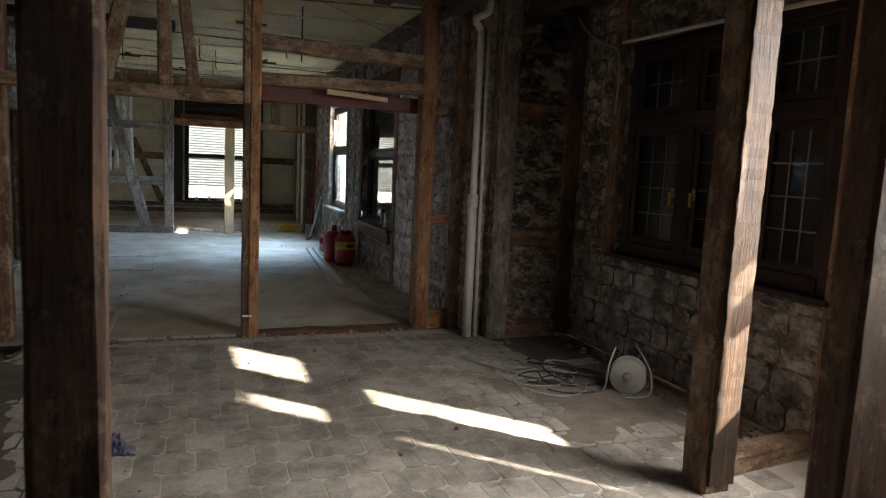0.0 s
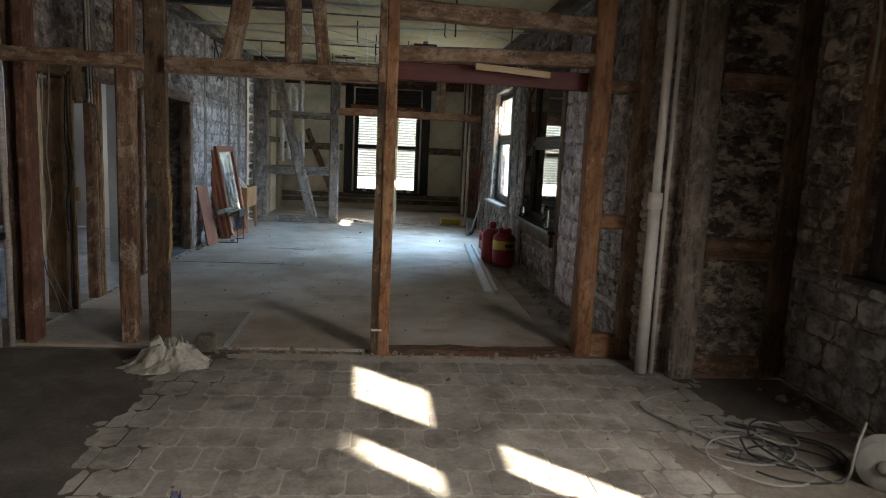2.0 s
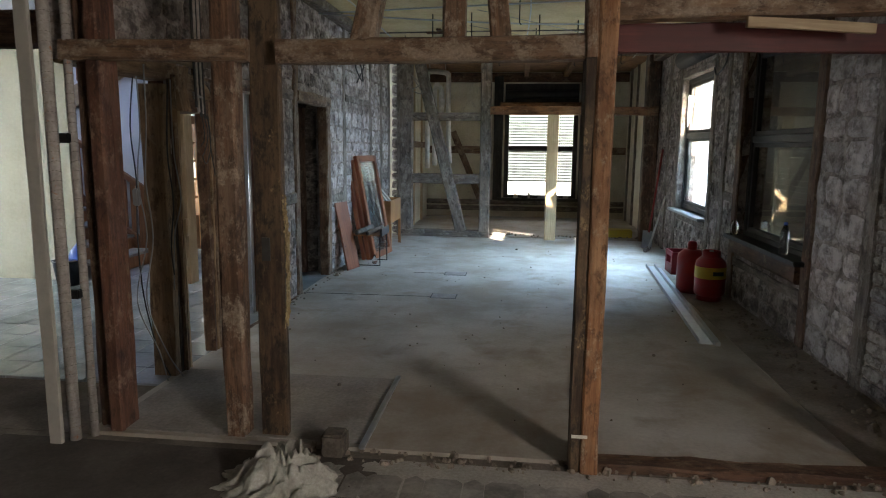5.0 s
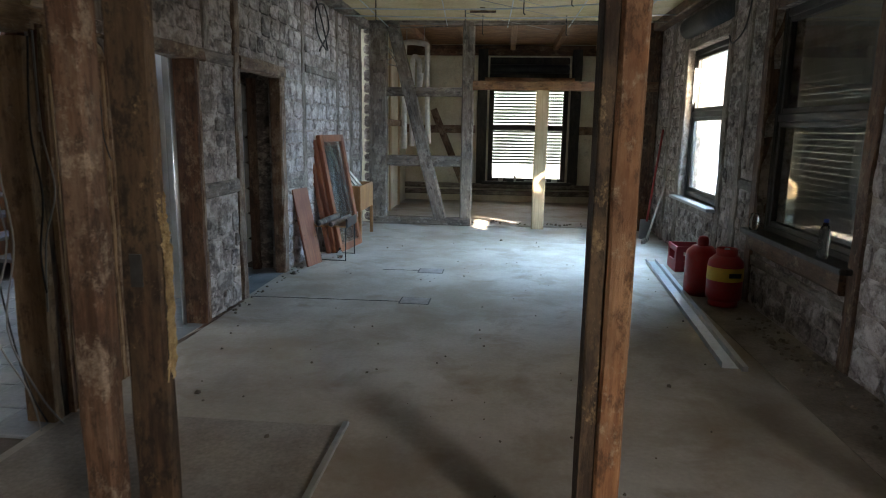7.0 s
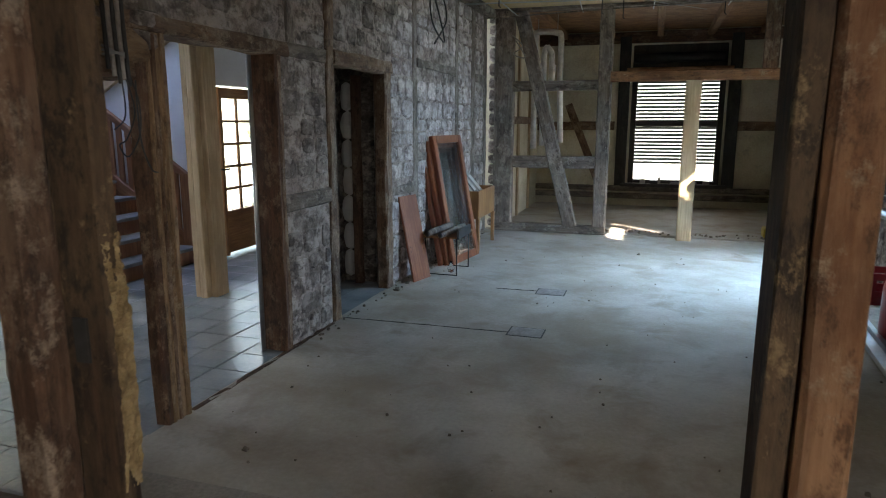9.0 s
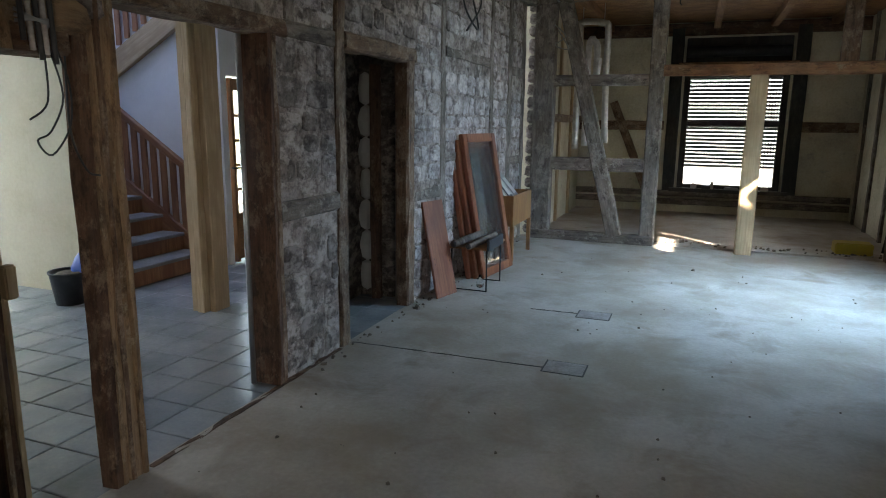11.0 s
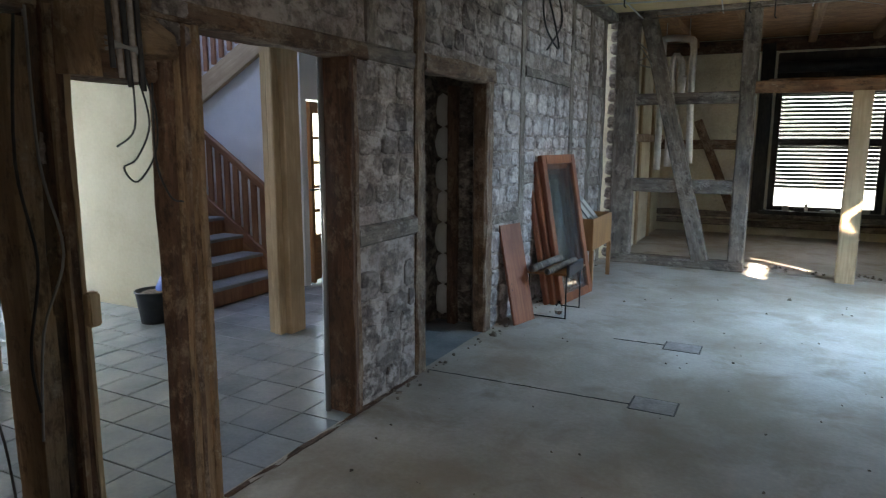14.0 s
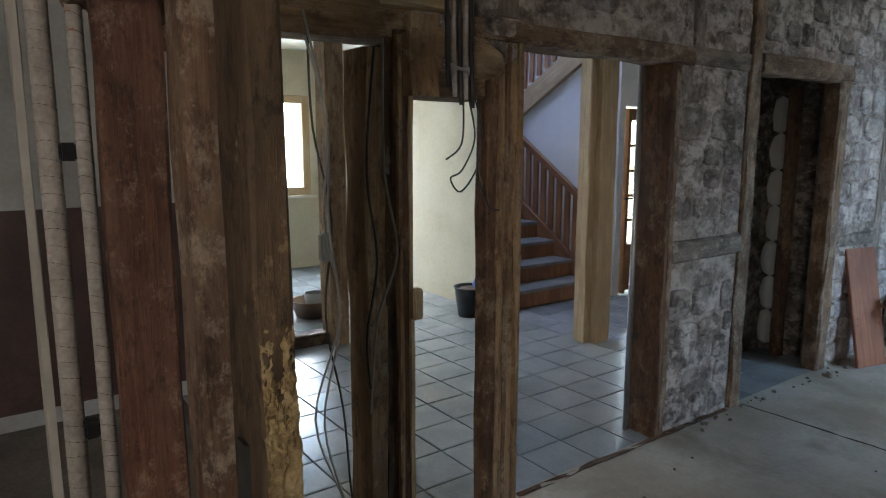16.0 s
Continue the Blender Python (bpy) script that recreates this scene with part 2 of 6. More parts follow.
CONCRETE = surface("dusty_screed", [(0.34, (0.33, 0.272, 0.208)), (0.5, (0.43, 0.378, 0.32)), (0.64, (0.53, 0.486, 0.435))], 0.9, 38, 0.8, 0.18, 0.006, fine_mix=0.16, second=(0.31, 0.245, 0.18), second_at=(0.50, 0.70))
HATCH = surface("screed_patch", [(0.3, (0.22, 0.19, 0.175)), (0.6, (0.36, 0.325, 0.30))], 8, 50, 0.85, 0.4, 0.008)
GROUT = surface("pale_grout", [(0.3, (0.34, 0.305, 0.26)), (0.6, (0.49, 0.445, 0.385))], 3, 60, 0.95, 0.3, 0.004)
CLAY = surface("dusty_clay_tile", [(0.34, (0.16, 0.142, 0.122)), (0.5, (0.29, 0.260, 0.226)), (0.66, (0.41, 0.372, 0.326))], 3.0, 50, 0.68, 0.3, 0.005, spread=0.16, second=(0.42, 0.375, 0.32), second_at=(0.50, 0.72))
# Dirt brown made dark enough to carry the shade of the floor corners.
DIRT_SHADE = surface("dark_dirt_shade", [(0.3, (0.052, 0.042, 0.033)), (0.5, (0.092, 0.075, 0.059)), (0.7, (0.145, 0.12, 0.096))], 2.2, 50, 0.95, 0.5, 0.008)
DUST = surface("earth_dust_floor", [(0.3, (0.12, 0.095, 0.075)), (0.5, (0.20, 0.165, 0.132)), (0.7, (0.28, 0.24, 0.195))], 2.5, 50, 0.95, 0.5, 0.01)
HALL_TILE = surface("glazed_grey_tile", [(0.3, (0.22, 0.24, 0.255)), (0.5, (0.30, 0.32, 0.335)), (0.7, (0.38, 0.395, 0.405))], 2.6, 45, 0.22, 0.06, 0.003, spread=0.10, fine_mix=0.15)
HALL_GROUT = plain("dark_grout", (0.10, 0.09, 0.08), 0.95)
BROWN_DADO = surface("brown_gloss_dado", [(0.3, (0.028, 0.013, 0.010)), (0.6, (0.055, 0.026, 0.019))], 4, 40, 0.5, 0.15, 0.004)
# Old white paint greyed so the wall looks as dim as in shade.
OLD_WHITE = surface("old_white_paint_dimmed", [(0.3, (0.25, 0.235, 0.215)), (0.6, (0.36, 0.345, 0.32))], 2, 30, 0.9, 0.2, 0.006, fine_mix=0.15)
OLD_BOARD = plain("old_painted_board", (0.42, 0.38, 0.32), 0.6)
BLACK_METAL = plain("black_metal", (0.012, 0.012, 0.013), 0.45, 0.4)
STEEL = plain("galvanised_steel", (0.52, 0.53, 0.54), 0.38, 0.9)
ALU = surface("crinkled_aluminium", [(0.3, (0.55, 0.55, 0.54)), (0.7, (0.80, 0.80, 0.79))], 12, 60, 0.35, 0.6, 0.01, metallic=0.85)
WHITE_PVC = plain("dusty_white_plastic", (0.62, 0.59, 0.54), 0.5)
PIPE_WRAP = surface("pipe_bandage", [(0.3, (0.28, 0.24, 0.205)), (0.6, (0.42, 0.37, 0.325))], 9, 60, 0.85, 0.5, 0.008, second=(0.40, 0.20, 0.12), second_at=(0.62, 0.68))
CABLE_GREY = plain("grey_cable", (0.30, 0.29, 0.27), 0.6)
CABLE_DARK = plain("dark_cable", (0.03, 0.028, 0.026), 0.6)
RED_GAS = plain("red_enamel", (0.42, 0.018, 0.02), 0.35)
RED_CRATE = plain("red_plastic", (0.32, 0.02, 0.03), 0.5)
YELLOW = plain("yellow_label", (0.72, 0.48, 0.05), 0.5)
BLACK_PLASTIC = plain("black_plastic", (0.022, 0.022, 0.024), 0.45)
BLUE_PLASTIC = plain("blue_plastic", (0.03, 0.09, 0.42), 0.4)
NAVY = plain("dark_blue_rubber", (0.02, 0.022, 0.06), 0.5)
SHUTTER = surface("grey_shutter_slat", [(0.3, (0.10, 0.095, 0.09)), (0.6, (0.17, 0.16, 0.15))], 6, 40, 0.7, 0.15, 0.004)
CLOTH = surface("dirty_cloth", [(0.3, (0.22, 0.20, 0.16)), (0.6, (0.44, 0.41, 0.35))], 6, 70, 0.95, 0.5, 0.006)
RUBBLE = surface("rubble", [(0.3, (0.10, 0.08, 0.062)), (0.6, (0.23, 0.185, 0.145))], 20, 70, 0.95, 0.8, 0.01, spread=0.4)
FOAM = plain("white_expanding_foam", (0.62, 0.60, 0.56), 0.9, wear=0.1)
MIRROR_GLASS = glass("dusty_pane", (0.90, 0.92, 0.91), 0.02, 0.97)
CLEAR = glass("window_pane")


def make_film():
    m, nt, bs = principled("milky_plastic_film")
    tr = nt.nodes.new("ShaderNodeBsdfTranslucent")
    tr.inputs["Color"].default_value = (0.80, 0.86, 0.92, 1)
    mx = nt.nodes.new("ShaderNodeMixShader")
    mx.inputs["Fac"].default_value = 0.55
    bs.inputs["Base Color"].default_value = (0.8, 0.82, 0.84, 1)
    bs.inputs["Roughness"].default_value = 0.4
    nt.links.new(bs.outputs["BSDF"], mx.inputs[1])
    nt.links.new(tr.outputs["BSDF"], mx.inputs[2])
    nt.links.new(mx.outputs["Shader"], nt.nodes["Material Output"].inputs["Surface"])
    return m


FILM = make_film()

# ---- building helpers ----


def mesh_of(name, bm, material):
    me = bpy.data.meshes.new(name)
    bmesh.ops.recalc_face_normals(bm, faces=bm.faces)
    bm.to_mesh(me)
    bm.free()
    me.materials.append(material)
    return me


def put(name, me, parent=None, matrix=None, label=""):
    ob = new(name, me)
    ob.matrix_basis = matrix or Matrix()
    if parent:
        ob.parent = parent
        up = Matrix()
        p = parent
        chain = []
        while p:
            chain.append(p)
            p = p.parent
        for q in reversed(chain):
            up = up @ (q.matrix_parent_inverse if q.parent else Matrix()) @ q.matrix_basis
        ob.matrix_parent_inverse = up.inverted()
    if label:
        ob["label"] = label
    return ob


def part(name, bm, material, parent=None, label="", matrix=None):
    return put(name, mesh_of(name, bm, material), parent, matrix, label)


def smooth(ob):
    for p in ob.data.polygons:
        p.use_smooth = True
    return ob


def thing(name, place, label, category, group="", kind=""):
    ob = new(name)
    ob.empty_display_size = 0.1
    ob.location = place
    ob.matrix_basis = Matrix.Translation(place)
    return tagged(ob, label, category, group, kind)


def add_box(bm, x0, x1, y0, y1, z0, z1):
    vs = [bm.verts.new(p) for p in ((x0, y0, z0), (x1, y0, z0), (x1, y1, z0), (x0, y1, z0), (x0, y0, z1), (x1, y0, z1), (x1, y1, z1), (x0, y1, z1))]
    for f in ((0, 3, 2, 1), (4, 5, 6, 7), (0, 1, 5, 4), (1, 2, 6, 5), (2, 3, 7, 6), (3, 0, 4, 7)):
        bm.faces.new([vs[i] for i in f])


def box(x0, x1, y0, y1, z0, z1, bevel=0.0):
    bm = bmesh.new()
    add_box(bm, x0, x1, y0, y1, z0, z1)
    if bevel:
        bmesh.ops.bevel(bm, geom=bm.edges[:], offset=bevel, segments=2, affect="EDGES")
    return bm


def boxes(*rows):
    bm = bmesh.new()
    for r in rows:
        add_box(bm, *r)
    return bm


def along(p0, p1):
    """A matrix at p0 whose z runs to p1; x stays as level as it can."""
    z = (Vector(p1) - Vector(p0)).normalized()
    ref = Vector((0, 0, 1)) if abs(z.z) < 0.9 else Vector((0, 1, 0))
    x = ref.cross(z).normalized()
    y = z.cross(x)
    m = Matrix((x, y, z)).transposed().to_4x4()
    m.translation = p0
    return m


RNG = random.Random(11)


def beam(name, p0, p1, w, d, material, parent=None, label="", rough=0.004, seg=0, chamfer=0.12):
    """A hewn timber from p0 to p1: w along its level side, d along the other."""
    length = (Vector(p1) - Vector(p0)).length
    n = seg or max(2, min(14, int(length / 0.22)))
    bm = bmesh.new()
    c = chamfer * min(w, d)
    ring = [(w / 2 - c, -d / 2), (w / 2, -d / 2 + c), (w / 2, d / 2 - c), (w / 2 - c, d / 2), (-w / 2 + c, d / 2), (-w / 2, d / 2 - c), (-w / 2, -d / 2 + c), (-w / 2 + c, -d / 2)]
    rows = []
    for i in range(n + 1):
        ox, oy = RNG.uniform(-rough, rough) * 0.3, RNG.uniform(-rough, rough) * 0.3
        rows.append([bm.verts.new((x + ox + RNG.uniform(-rough, rough), y + oy + RNG.uniform(-rough, rough), length * i / n)) for x, y in ring])
    for a, b in zip(rows, rows[1:]):
        for k in range(8):
            bm.faces.new((a[k], a[(k + 1) % 8], b[(k + 1) % 8], b[k]))
    bm.faces.new(list(reversed(rows[0])))
    bm.faces.new(rows[-1])
    return part(name, bm, material, parent, label, along(p0, p1))


def post(name, x0, x1, y0, y1, z0, z1, material, parent=None, label="", rough=0.004):
    return beam(name, ((x0 + x1) / 2, (y0 + y1) / 2, z0), ((x0 + x1) / 2, (y0 + y1) / 2, z1), x1 - x0, y1 - y0, material, parent, label, rough)


def tube(name, points, radius, material, parent=None, label="", closed=False, sides=8, smooth_path=True):
    """A round bar or cable along points."""
    pts = [Vector(p) for p in points]
    if smooth_path and len(pts) > 2:
        fine = []
        m = len(pts)
        for i in range(m - 1):
            a, b, c, e = pts[max(i - 1, 0)], pts[i], pts[i + 1], pts[min(i + 2, m - 1)]
            for k in range(5):
                t = k / 5
                fine.append(0.5 * (2 * b + (c - a) * t + (2 * a - 5 * b + 4 * c - e) * t * t + (3 * b - a - 3 * c + e) * t ** 3))
        fine.append(pts[-1])
        pts = fine
    bm = bmesh.new()
    rings = []
    side = None
    for i, p in enumerate(pts):
        d = (pts[min(i + 1, len(pts) - 1)] - pts[max(i - 1, 0)])
        d = d.normalized() if d.length > 1e-6 else Vector((0, 0, 1))
        if side is None:
            side = d.orthogonal().normalized()
        side = (side - d * side.dot(d)).normalized()
        up = d.cross(side)
        r = radius[i * len(radius) // len(pts)] if isinstance(radius, (list, tuple)) else radius
        rings.append([bm.verts.new(p + r * (math.cos(a) * side + math.sin(a) * up)) for a in (2 * math.pi * k / sides for k in range(sides))])
    for a, b in zip(rings, rings[1:]):
        for k in range(sides):
            bm.faces.new((a[k], a[(k + 1) % sides], b[(k + 1) % sides], b[k]))
    bm.faces.new(list(reversed(rings[0])))
    bm.faces.new(rings[-1])
    return smooth(part(name, bm, material, parent, label))


def lathe(profile, sides=28):
    """A turned body: (radius, height) from the bottom up."""
    bm = bmesh.new()
    rings = []
    for r, z in profile:
        if r < 1e-5:
            rings.append([bm.verts.new((0, 0, z))])
        else:
            rings.append([bm.verts.new((r * math.cos(2 * math.pi * k / sides), r * math.sin(2 * math.pi * k / sides), z)) for k in range(sides)])
    for a, b in zip(rings, rings[1:]):
        for k in range(sides):
            j = (k + 1) % sides
            if len(a) == 1 and len(b) > 1:
                bm.faces.new((a[0], b[j], b[k]))
            elif len(b) == 1 and len(a) > 1:
                bm.faces.new((a[k], a[j], b[0]))
            elif len(a) > 1:
                bm.faces.new((a[k], a[j], b[j], b[k]))
    return bm


AXES = {"+x": ((0, 1, 0), (0, 0, 1), (1, 0, 0)), "-x": ((0, -1, 0), (0, 0, 1), (-1, 0, 0)), "-y": ((1, 0, 0), (0, 0, 1), (0, -1, 0)), "+z": ((1, 0, 0), (0, 1, 0), (0, 0, 1))}


def facing(way, place, su=1, sv=1, sd=1):
    u, v, d = (Vector(a) for a in AXES[way])
    m = Matrix((u * su, v * sv, d * sd)).transposed().to_4x4()
    m.translation = place
    return m


def block_meshes(name, material, count, jitter, sides=9, edge=0.16):
    """Rough blocks of unit size to scale: an uneven outline, with a worn front."""
    out = []
    for i in range(count):
        r = random.Random(100 + i)
        bm = bmesh.new()
        outline = []
        for k in range(sides + 3):
            a = 2 * math.pi * k / (sides + 3) + 0.1
            c, s = math.cos(a), math.sin(a)
            q = max(abs(c), abs(s))
            rad = 0.5 / q ** 0.96 * (1 - r.uniform(0, jitter))
            outline.append((rad * c, rad * s))
        back = [bm.verts.new((x, y, -1.0)) for x, y in outline]
        rim = [bm.verts.new((x, y, r.uniform(0.1, 0.5))) for x, y in outline]
        front = [bm.verts.new((x * (1 - edge * r.uniform(0.6, 1.6)), y * (1 - edge * r.uniform(0.6, 1.6)), r.uniform(0.6, 1.0))) for x, y in outline]
        mid = bm.verts.new((r.uniform(-0.1, 0.1), r.uniform(-0.1, 0.1), r.uniform(0.7, 1.2)))
        n = len(outline)
        for k in range(n):
            j = (k + 1) % n
            bm.faces.new((back[k], back[j], rim[j], rim[k]))
            bm.faces.new((rim[k], rim[j], front[j], front[k]))
            bm.faces.new((front[k], front[j], mid))
        out.append(mesh_of(name, bm, material))
    return out


def course_cells(u0, u1, v0, v1, height, width, holes, rng, spread=0.35):
    """Cells of a coursed wall, left out where a hole or a timber lies."""
    v = v0
    while v < v1 - 0.03:
        h = height * rng.uniform(1 - spread * 0.7, 1 + spread * 0.7)
        if v + h > v1 or v1 - v - h < 0.05:
            h = v1 - v
        cuts = sorted((a, b) for a, b, c, d in holes if min(d, v + h) - max(c, v) > 0.25 * h)
        free, at = [], u0
        for a, b in cuts:
            if a > at:
                free.append((at, min(a, u1)))
            at = max(at, b)
        if at < u1:
            free.append((at, u1))
        for a, b in free:
            u = a
            while u < b - 0.03:
                w = width * rng.uniform(1 - spread, 1 + spread)
                if u + w > b or b - u - w < 0.08:
                    w = b - u
                yield u, v, w, h
                u += w
        v += h


def lay_blocks(way, plane, cells, meshes, owner, name, depth=0.02, joint=0.012, limit=300, keep=None, rng=None):
    """Lays blocks over the cells: the nearest as pieces, the rest joined into one part."""
    rng = rng or random.Random(5)
    cells = list(cells)
    if keep:
        cells.sort(key=keep)
    verts, faces, base = [], [], 0
    for i, (u, v, w, h) in enumerate(cells):
        uc, vc = u + w / 2, v + h / 2
        place = {"+x": (plane, uc, vc), "-x": (plane, uc, vc), "-y": (uc, plane, vc), "+z": (uc, vc, plane)}[way]
        m = facing(way, place, max(w - joint, 0.02), max(h - joint, 0.02), depth * rng.uniform(0.5, 1.3))
        me = rng.choice(meshes)
        if i < limit:
            put(name, me, owner, m)
        else:
            verts += [tuple(m @ x.co) for x in me.vertices]
            faces += [[base + k for k in p.vertices] for p in me.polygons]
            base = len(verts)
    if verts:
        me = bpy.data.meshes.new(name + "_field")
        me.from_pydata(verts, [], faces)
        me.materials.append(meshes[0].materials[0])
        put(name + "_field", me, owner)["kind"] = "stuff"


def structure(name, bm, material, label, category):
    return tagged(part(name, bm, material), label, category, kind="structure")

# ---- large structure ----
H_CEIL, R_CEIL = 3.12, 2.86
LX, RX, FAR, PY = -2.24, 2.28, 17.6, 5.75

ground = structure("ground", box(-80, 80, -80, 80, -0.9, -0.6), surface("outside_ground", [(0.3, (0.16, 0.15, 0.11)), (0.6, (0.24, 0.23, 0.17))], 0.3, 9), "pale gravel and grass ground outside the house", "ground")
floor_hall = structure("floor_hall", box(LX - 0.02, RX + 0.2, 5.80, 14.10, -0.25, 0.0), CONCRETE, "dusty grey concrete screed floor, stained and swept", "floor")
floor_bay = structure("floor_bay", box(LX, RX + 0.1, 14.16, FAR + 0.05, -0.25, 0.012), CONCRETE, "dusty screed floor of the far bay", "floor")
floor_front = structure("floor_front", box(-4.5, 3.3, -2.2, 5.80, -0.25, -0.022), DUST, "earth-brown dusty floor bed between worn tiles", "floor")
floor_side = structure("floor_side", box(-4.5, LX - 0.02, 5.80, 6.60, -0.25, -0.018), DUST, "earth-brown dusty floor strip before the tiles", "floor")
floor_tiled = structure("floor_tiled", box(-8.1, LX - 0.02, 6.60, 12.3, -0.25, -0.008), HALL_GROUT, "hallway floor of square grey glazed tiles", "floor")

ceiling_hall = structure("ceiling_hall", box(LX - 0.2, RX + 0.2, 5.85, 14.1, H_CEIL, H_CEIL + 0.2), CEIL, "tan plaster ceiling stripped to its wire hangers", "ceiling")
ceiling_bay = structure("ceiling_bay", boxes(*[(LX - 0.1, RX + 0.1, 14.1 + 0.175 * i, 14.1 + 0.175 * i + 0.168, 3.20, 3.24) for i in range(20)], (LX - 0.1, RX + 0.1, 14.1, 17.65, 3.242, 3.4)), BOARD, "orange-brown pine board ceiling with gaps", "ceiling")
# Planks and joists share one very dark board colour.
ceiling_front = structure("ceiling_front", boxes((-4.5, 3.5, -2.2, 5.85, R_CEIL + 0.12, R_CEIL + 0.3), *[(-4.5 + 0.65 * i, -4.36 + 0.65 * i, -2.2, 5.62, R_CEIL - 0.02, R_CEIL + 0.12) for i in range(13)]), wood("dark_boards", (0.02, 0.012, 0.008), (0.05, 0.03, 0.018), (0.09, 0.06, 0.038)), "very dark plank ceiling with exposed joists", "ceiling")
ceiling_side = structure("ceiling_side", boxes((-8.1, -4.5, 4.9, 9.5, 2.75, 2.9), (-4.5, LX - 0.16, 5.85, 12.3, 2.75, 2.9)), WHITE, "white plaster ceiling of the hallway", "ceiling")
ceiling_stair = structure("ceiling_stair", boxes((-7.8, -4.4, 9.4, 11.2, 4.5, 4.6)), WHITE, "white ceiling high above the stairwell", "ceiling")


def timber_set(name, label, place):
    return thing(name, place, label, "timber frame", kind="structure")


# west wall of the hall: timber frame with stone infill
OPEN_W = [(5.95, 6.675, 0, 1.96), (6.85, 7.24, 0, 1.77), (7.40, 8.44, 0, 2.00), (9.30, 10.30, 0, 2.00)]
TIMBER_W = [  # y0, y1, z0, z1
    (6.675, 6.755, 0, 1.93), (6.79, 6.86, 0, 2.0),
    (7.235, 7.31, 0, 1.98), (7.31, 7.41, 0, 2.0), (8.44, 8.475, 0, 2.0), (8.475, 8.515, 0, 2.0),
    (7.12, 8.62, 2.0, 2.09), (6.84, 7.22, 1.77, 1.87), (5.90, 7.0, 1.96, 2.10),
    (8.515, 9.17, 0.96, 1.08), (9.17, 9.29, 0, H_CEIL), (10.28, 10.42, 0, 2.02), (9.29, 10.46, 2.0, 2.12), (8.62, 9.17, 2.0, 2.1),
    (8.62, 8.74, 2.10, H_CEIL), (7.30, 7.42, 2.10, H_CEIL), (11.05, 11.17, 0, H_CEIL), (11.17, 12.55, 1.16, 1.26), (11.17, 12.55, 2.12, 2.22), (12.55, 12.67, 0, H_CEIL), (10.46, 11.05, 0.86, 0.96),
    (13.28, 13.46, 0, H_CEIL), (13.46, 14.0, 2.1, 2.22), (13.46, 14.0, 1.0, 1.12), (13.92, 14.1, 0, H_CEIL),
]
wall_west = structure("wall_west", boxes(
    (LX - 0.17, LX - 0.012, 8.50, 9.29, 0, H_CEIL), (LX - 0.17, LX - 0.012, 10.42, 14.1, 0, H_CEIL), (LX - 0.17, LX - 0.012, 9.29, 10.42, 2.02, H_CEIL),
    (LX - 0.17, LX - 0.012, 7.12, 8.50, 2.02, H_CEIL), (LX - 0.17, LX - 0.012, 5.85, 7.12, 1.98, H_CEIL)), MORTAR, "half-timbered wall of grey tuff stones and flaking lime mortar", "wall")
for i, (y0, y1, z0, z1) in enumerate(TIMBER_W):
    upright = (z1 - z0) > (y1 - y0)
    jamb = i < 6
    # Rail 8 takes the lighter oak to paint in light that lamps miss.
    m = OAK_DARK if i in (1, 2, 4) else OAK_TAN if i in (0, 3, 8) else OAK if jamb or i in (6, 7, 8, 10, 11, 12) else OAK_GREY
    deep = 0.08 if i in (2, 3) else 0.19 if i == 4 else 0.10 if i == 5 else 0.16 if jamb or i in (6, 7, 8) else 0.12
    proud = 0.012 if i < 13 else -0.002
    xc = LX + proud - deep / 2
    if upright:
        beam("stud", (xc, (y0 + y1) / 2, z0), (xc, (y0 + y1) / 2, z1), deep, y1 - y0, m, wall_west, rough=0.007)
    else:
        beam("rail", (xc, y0, (z0 + z1) / 2), (xc, y1, (z0 + z1) / 2), deep, z1 - z0, m, wall_west, rough=0.007)

# tiled hallway, stairs and side room behind the west wall
wall_hall_end = structure("wall_hall_end", boxes((-4.7, LX - 0.17, 12.3, 12.45, 0, 2.9)), WHITE, "white plastered end wall of the hallway", "wall")
wall_beige = structure("wall_beige", boxes((-8.1, -4.95, 9.50, 9.62, 0, 4.5)), BEIGE, "pale cream painted wall with scuffs", "wall")
wall_stair = structure("wall_stair", boxes((-7.6, -4.782, 11.0, 11.1, 0, 4.5), (-7.7, -7.6, 9.5, 11.1, 0, 4.5), (-4.75, -4.5, 9.5, 11.2, 2.72, 4.6), (-5.0, -4.5, 9.5, 9.62, 2.72, 4.6)), WHITE, "white stairwell wall in bluish light", "wall")
wall_back_door = structure("wall_back_door", boxes((-4.78, -4.63, 11.98, 12.4, 0, 2.75), (-4.78, -4.63, 11.07, 11.98, 1.985, 2.75), (-4.78, -4.63, 10.98, 11.07, 0, 2.75)), WHITE, "white wall round the glazed back door", "wall")
wall_dado = structure("wall_dado", boxes((-4.56, -4.40, -2.2, 7.26, 0, 2.9)), OLD_WHITE, "white wall above a dark brown painted dado", "wall")
dado = put("dado_panel", mesh_of("dado_panel", boxes((-4.40, -4.385, 5.45, 7.262, 0.10, 1.24)), BROWN_DADO), wall_dado, None, "dark brown gloss dado")
wall_side_far = structure("wall_side_far", boxes((-8.25, -8.1, 4.9, 7.4, 0, 2.9), (-8.25, -8.1, 9.15, 9.62, 0, 2.9), (-8.25, -8.1, 7.4, 9.15, 0, 0.95), (-8.25, -8.1, 7.4, 9.15, 2.2, 2.9)), BEIGE, "cream wall of the side room with a bright window", "wall")
DAY, day_nodes, day_bs = principled("hazy_daylight")
day_bs.inputs["Emission Color"].default_value = (0.80, 0.90, 1.0, 1)
day_bs.inputs["Emission Strength"].default_value = 1.5
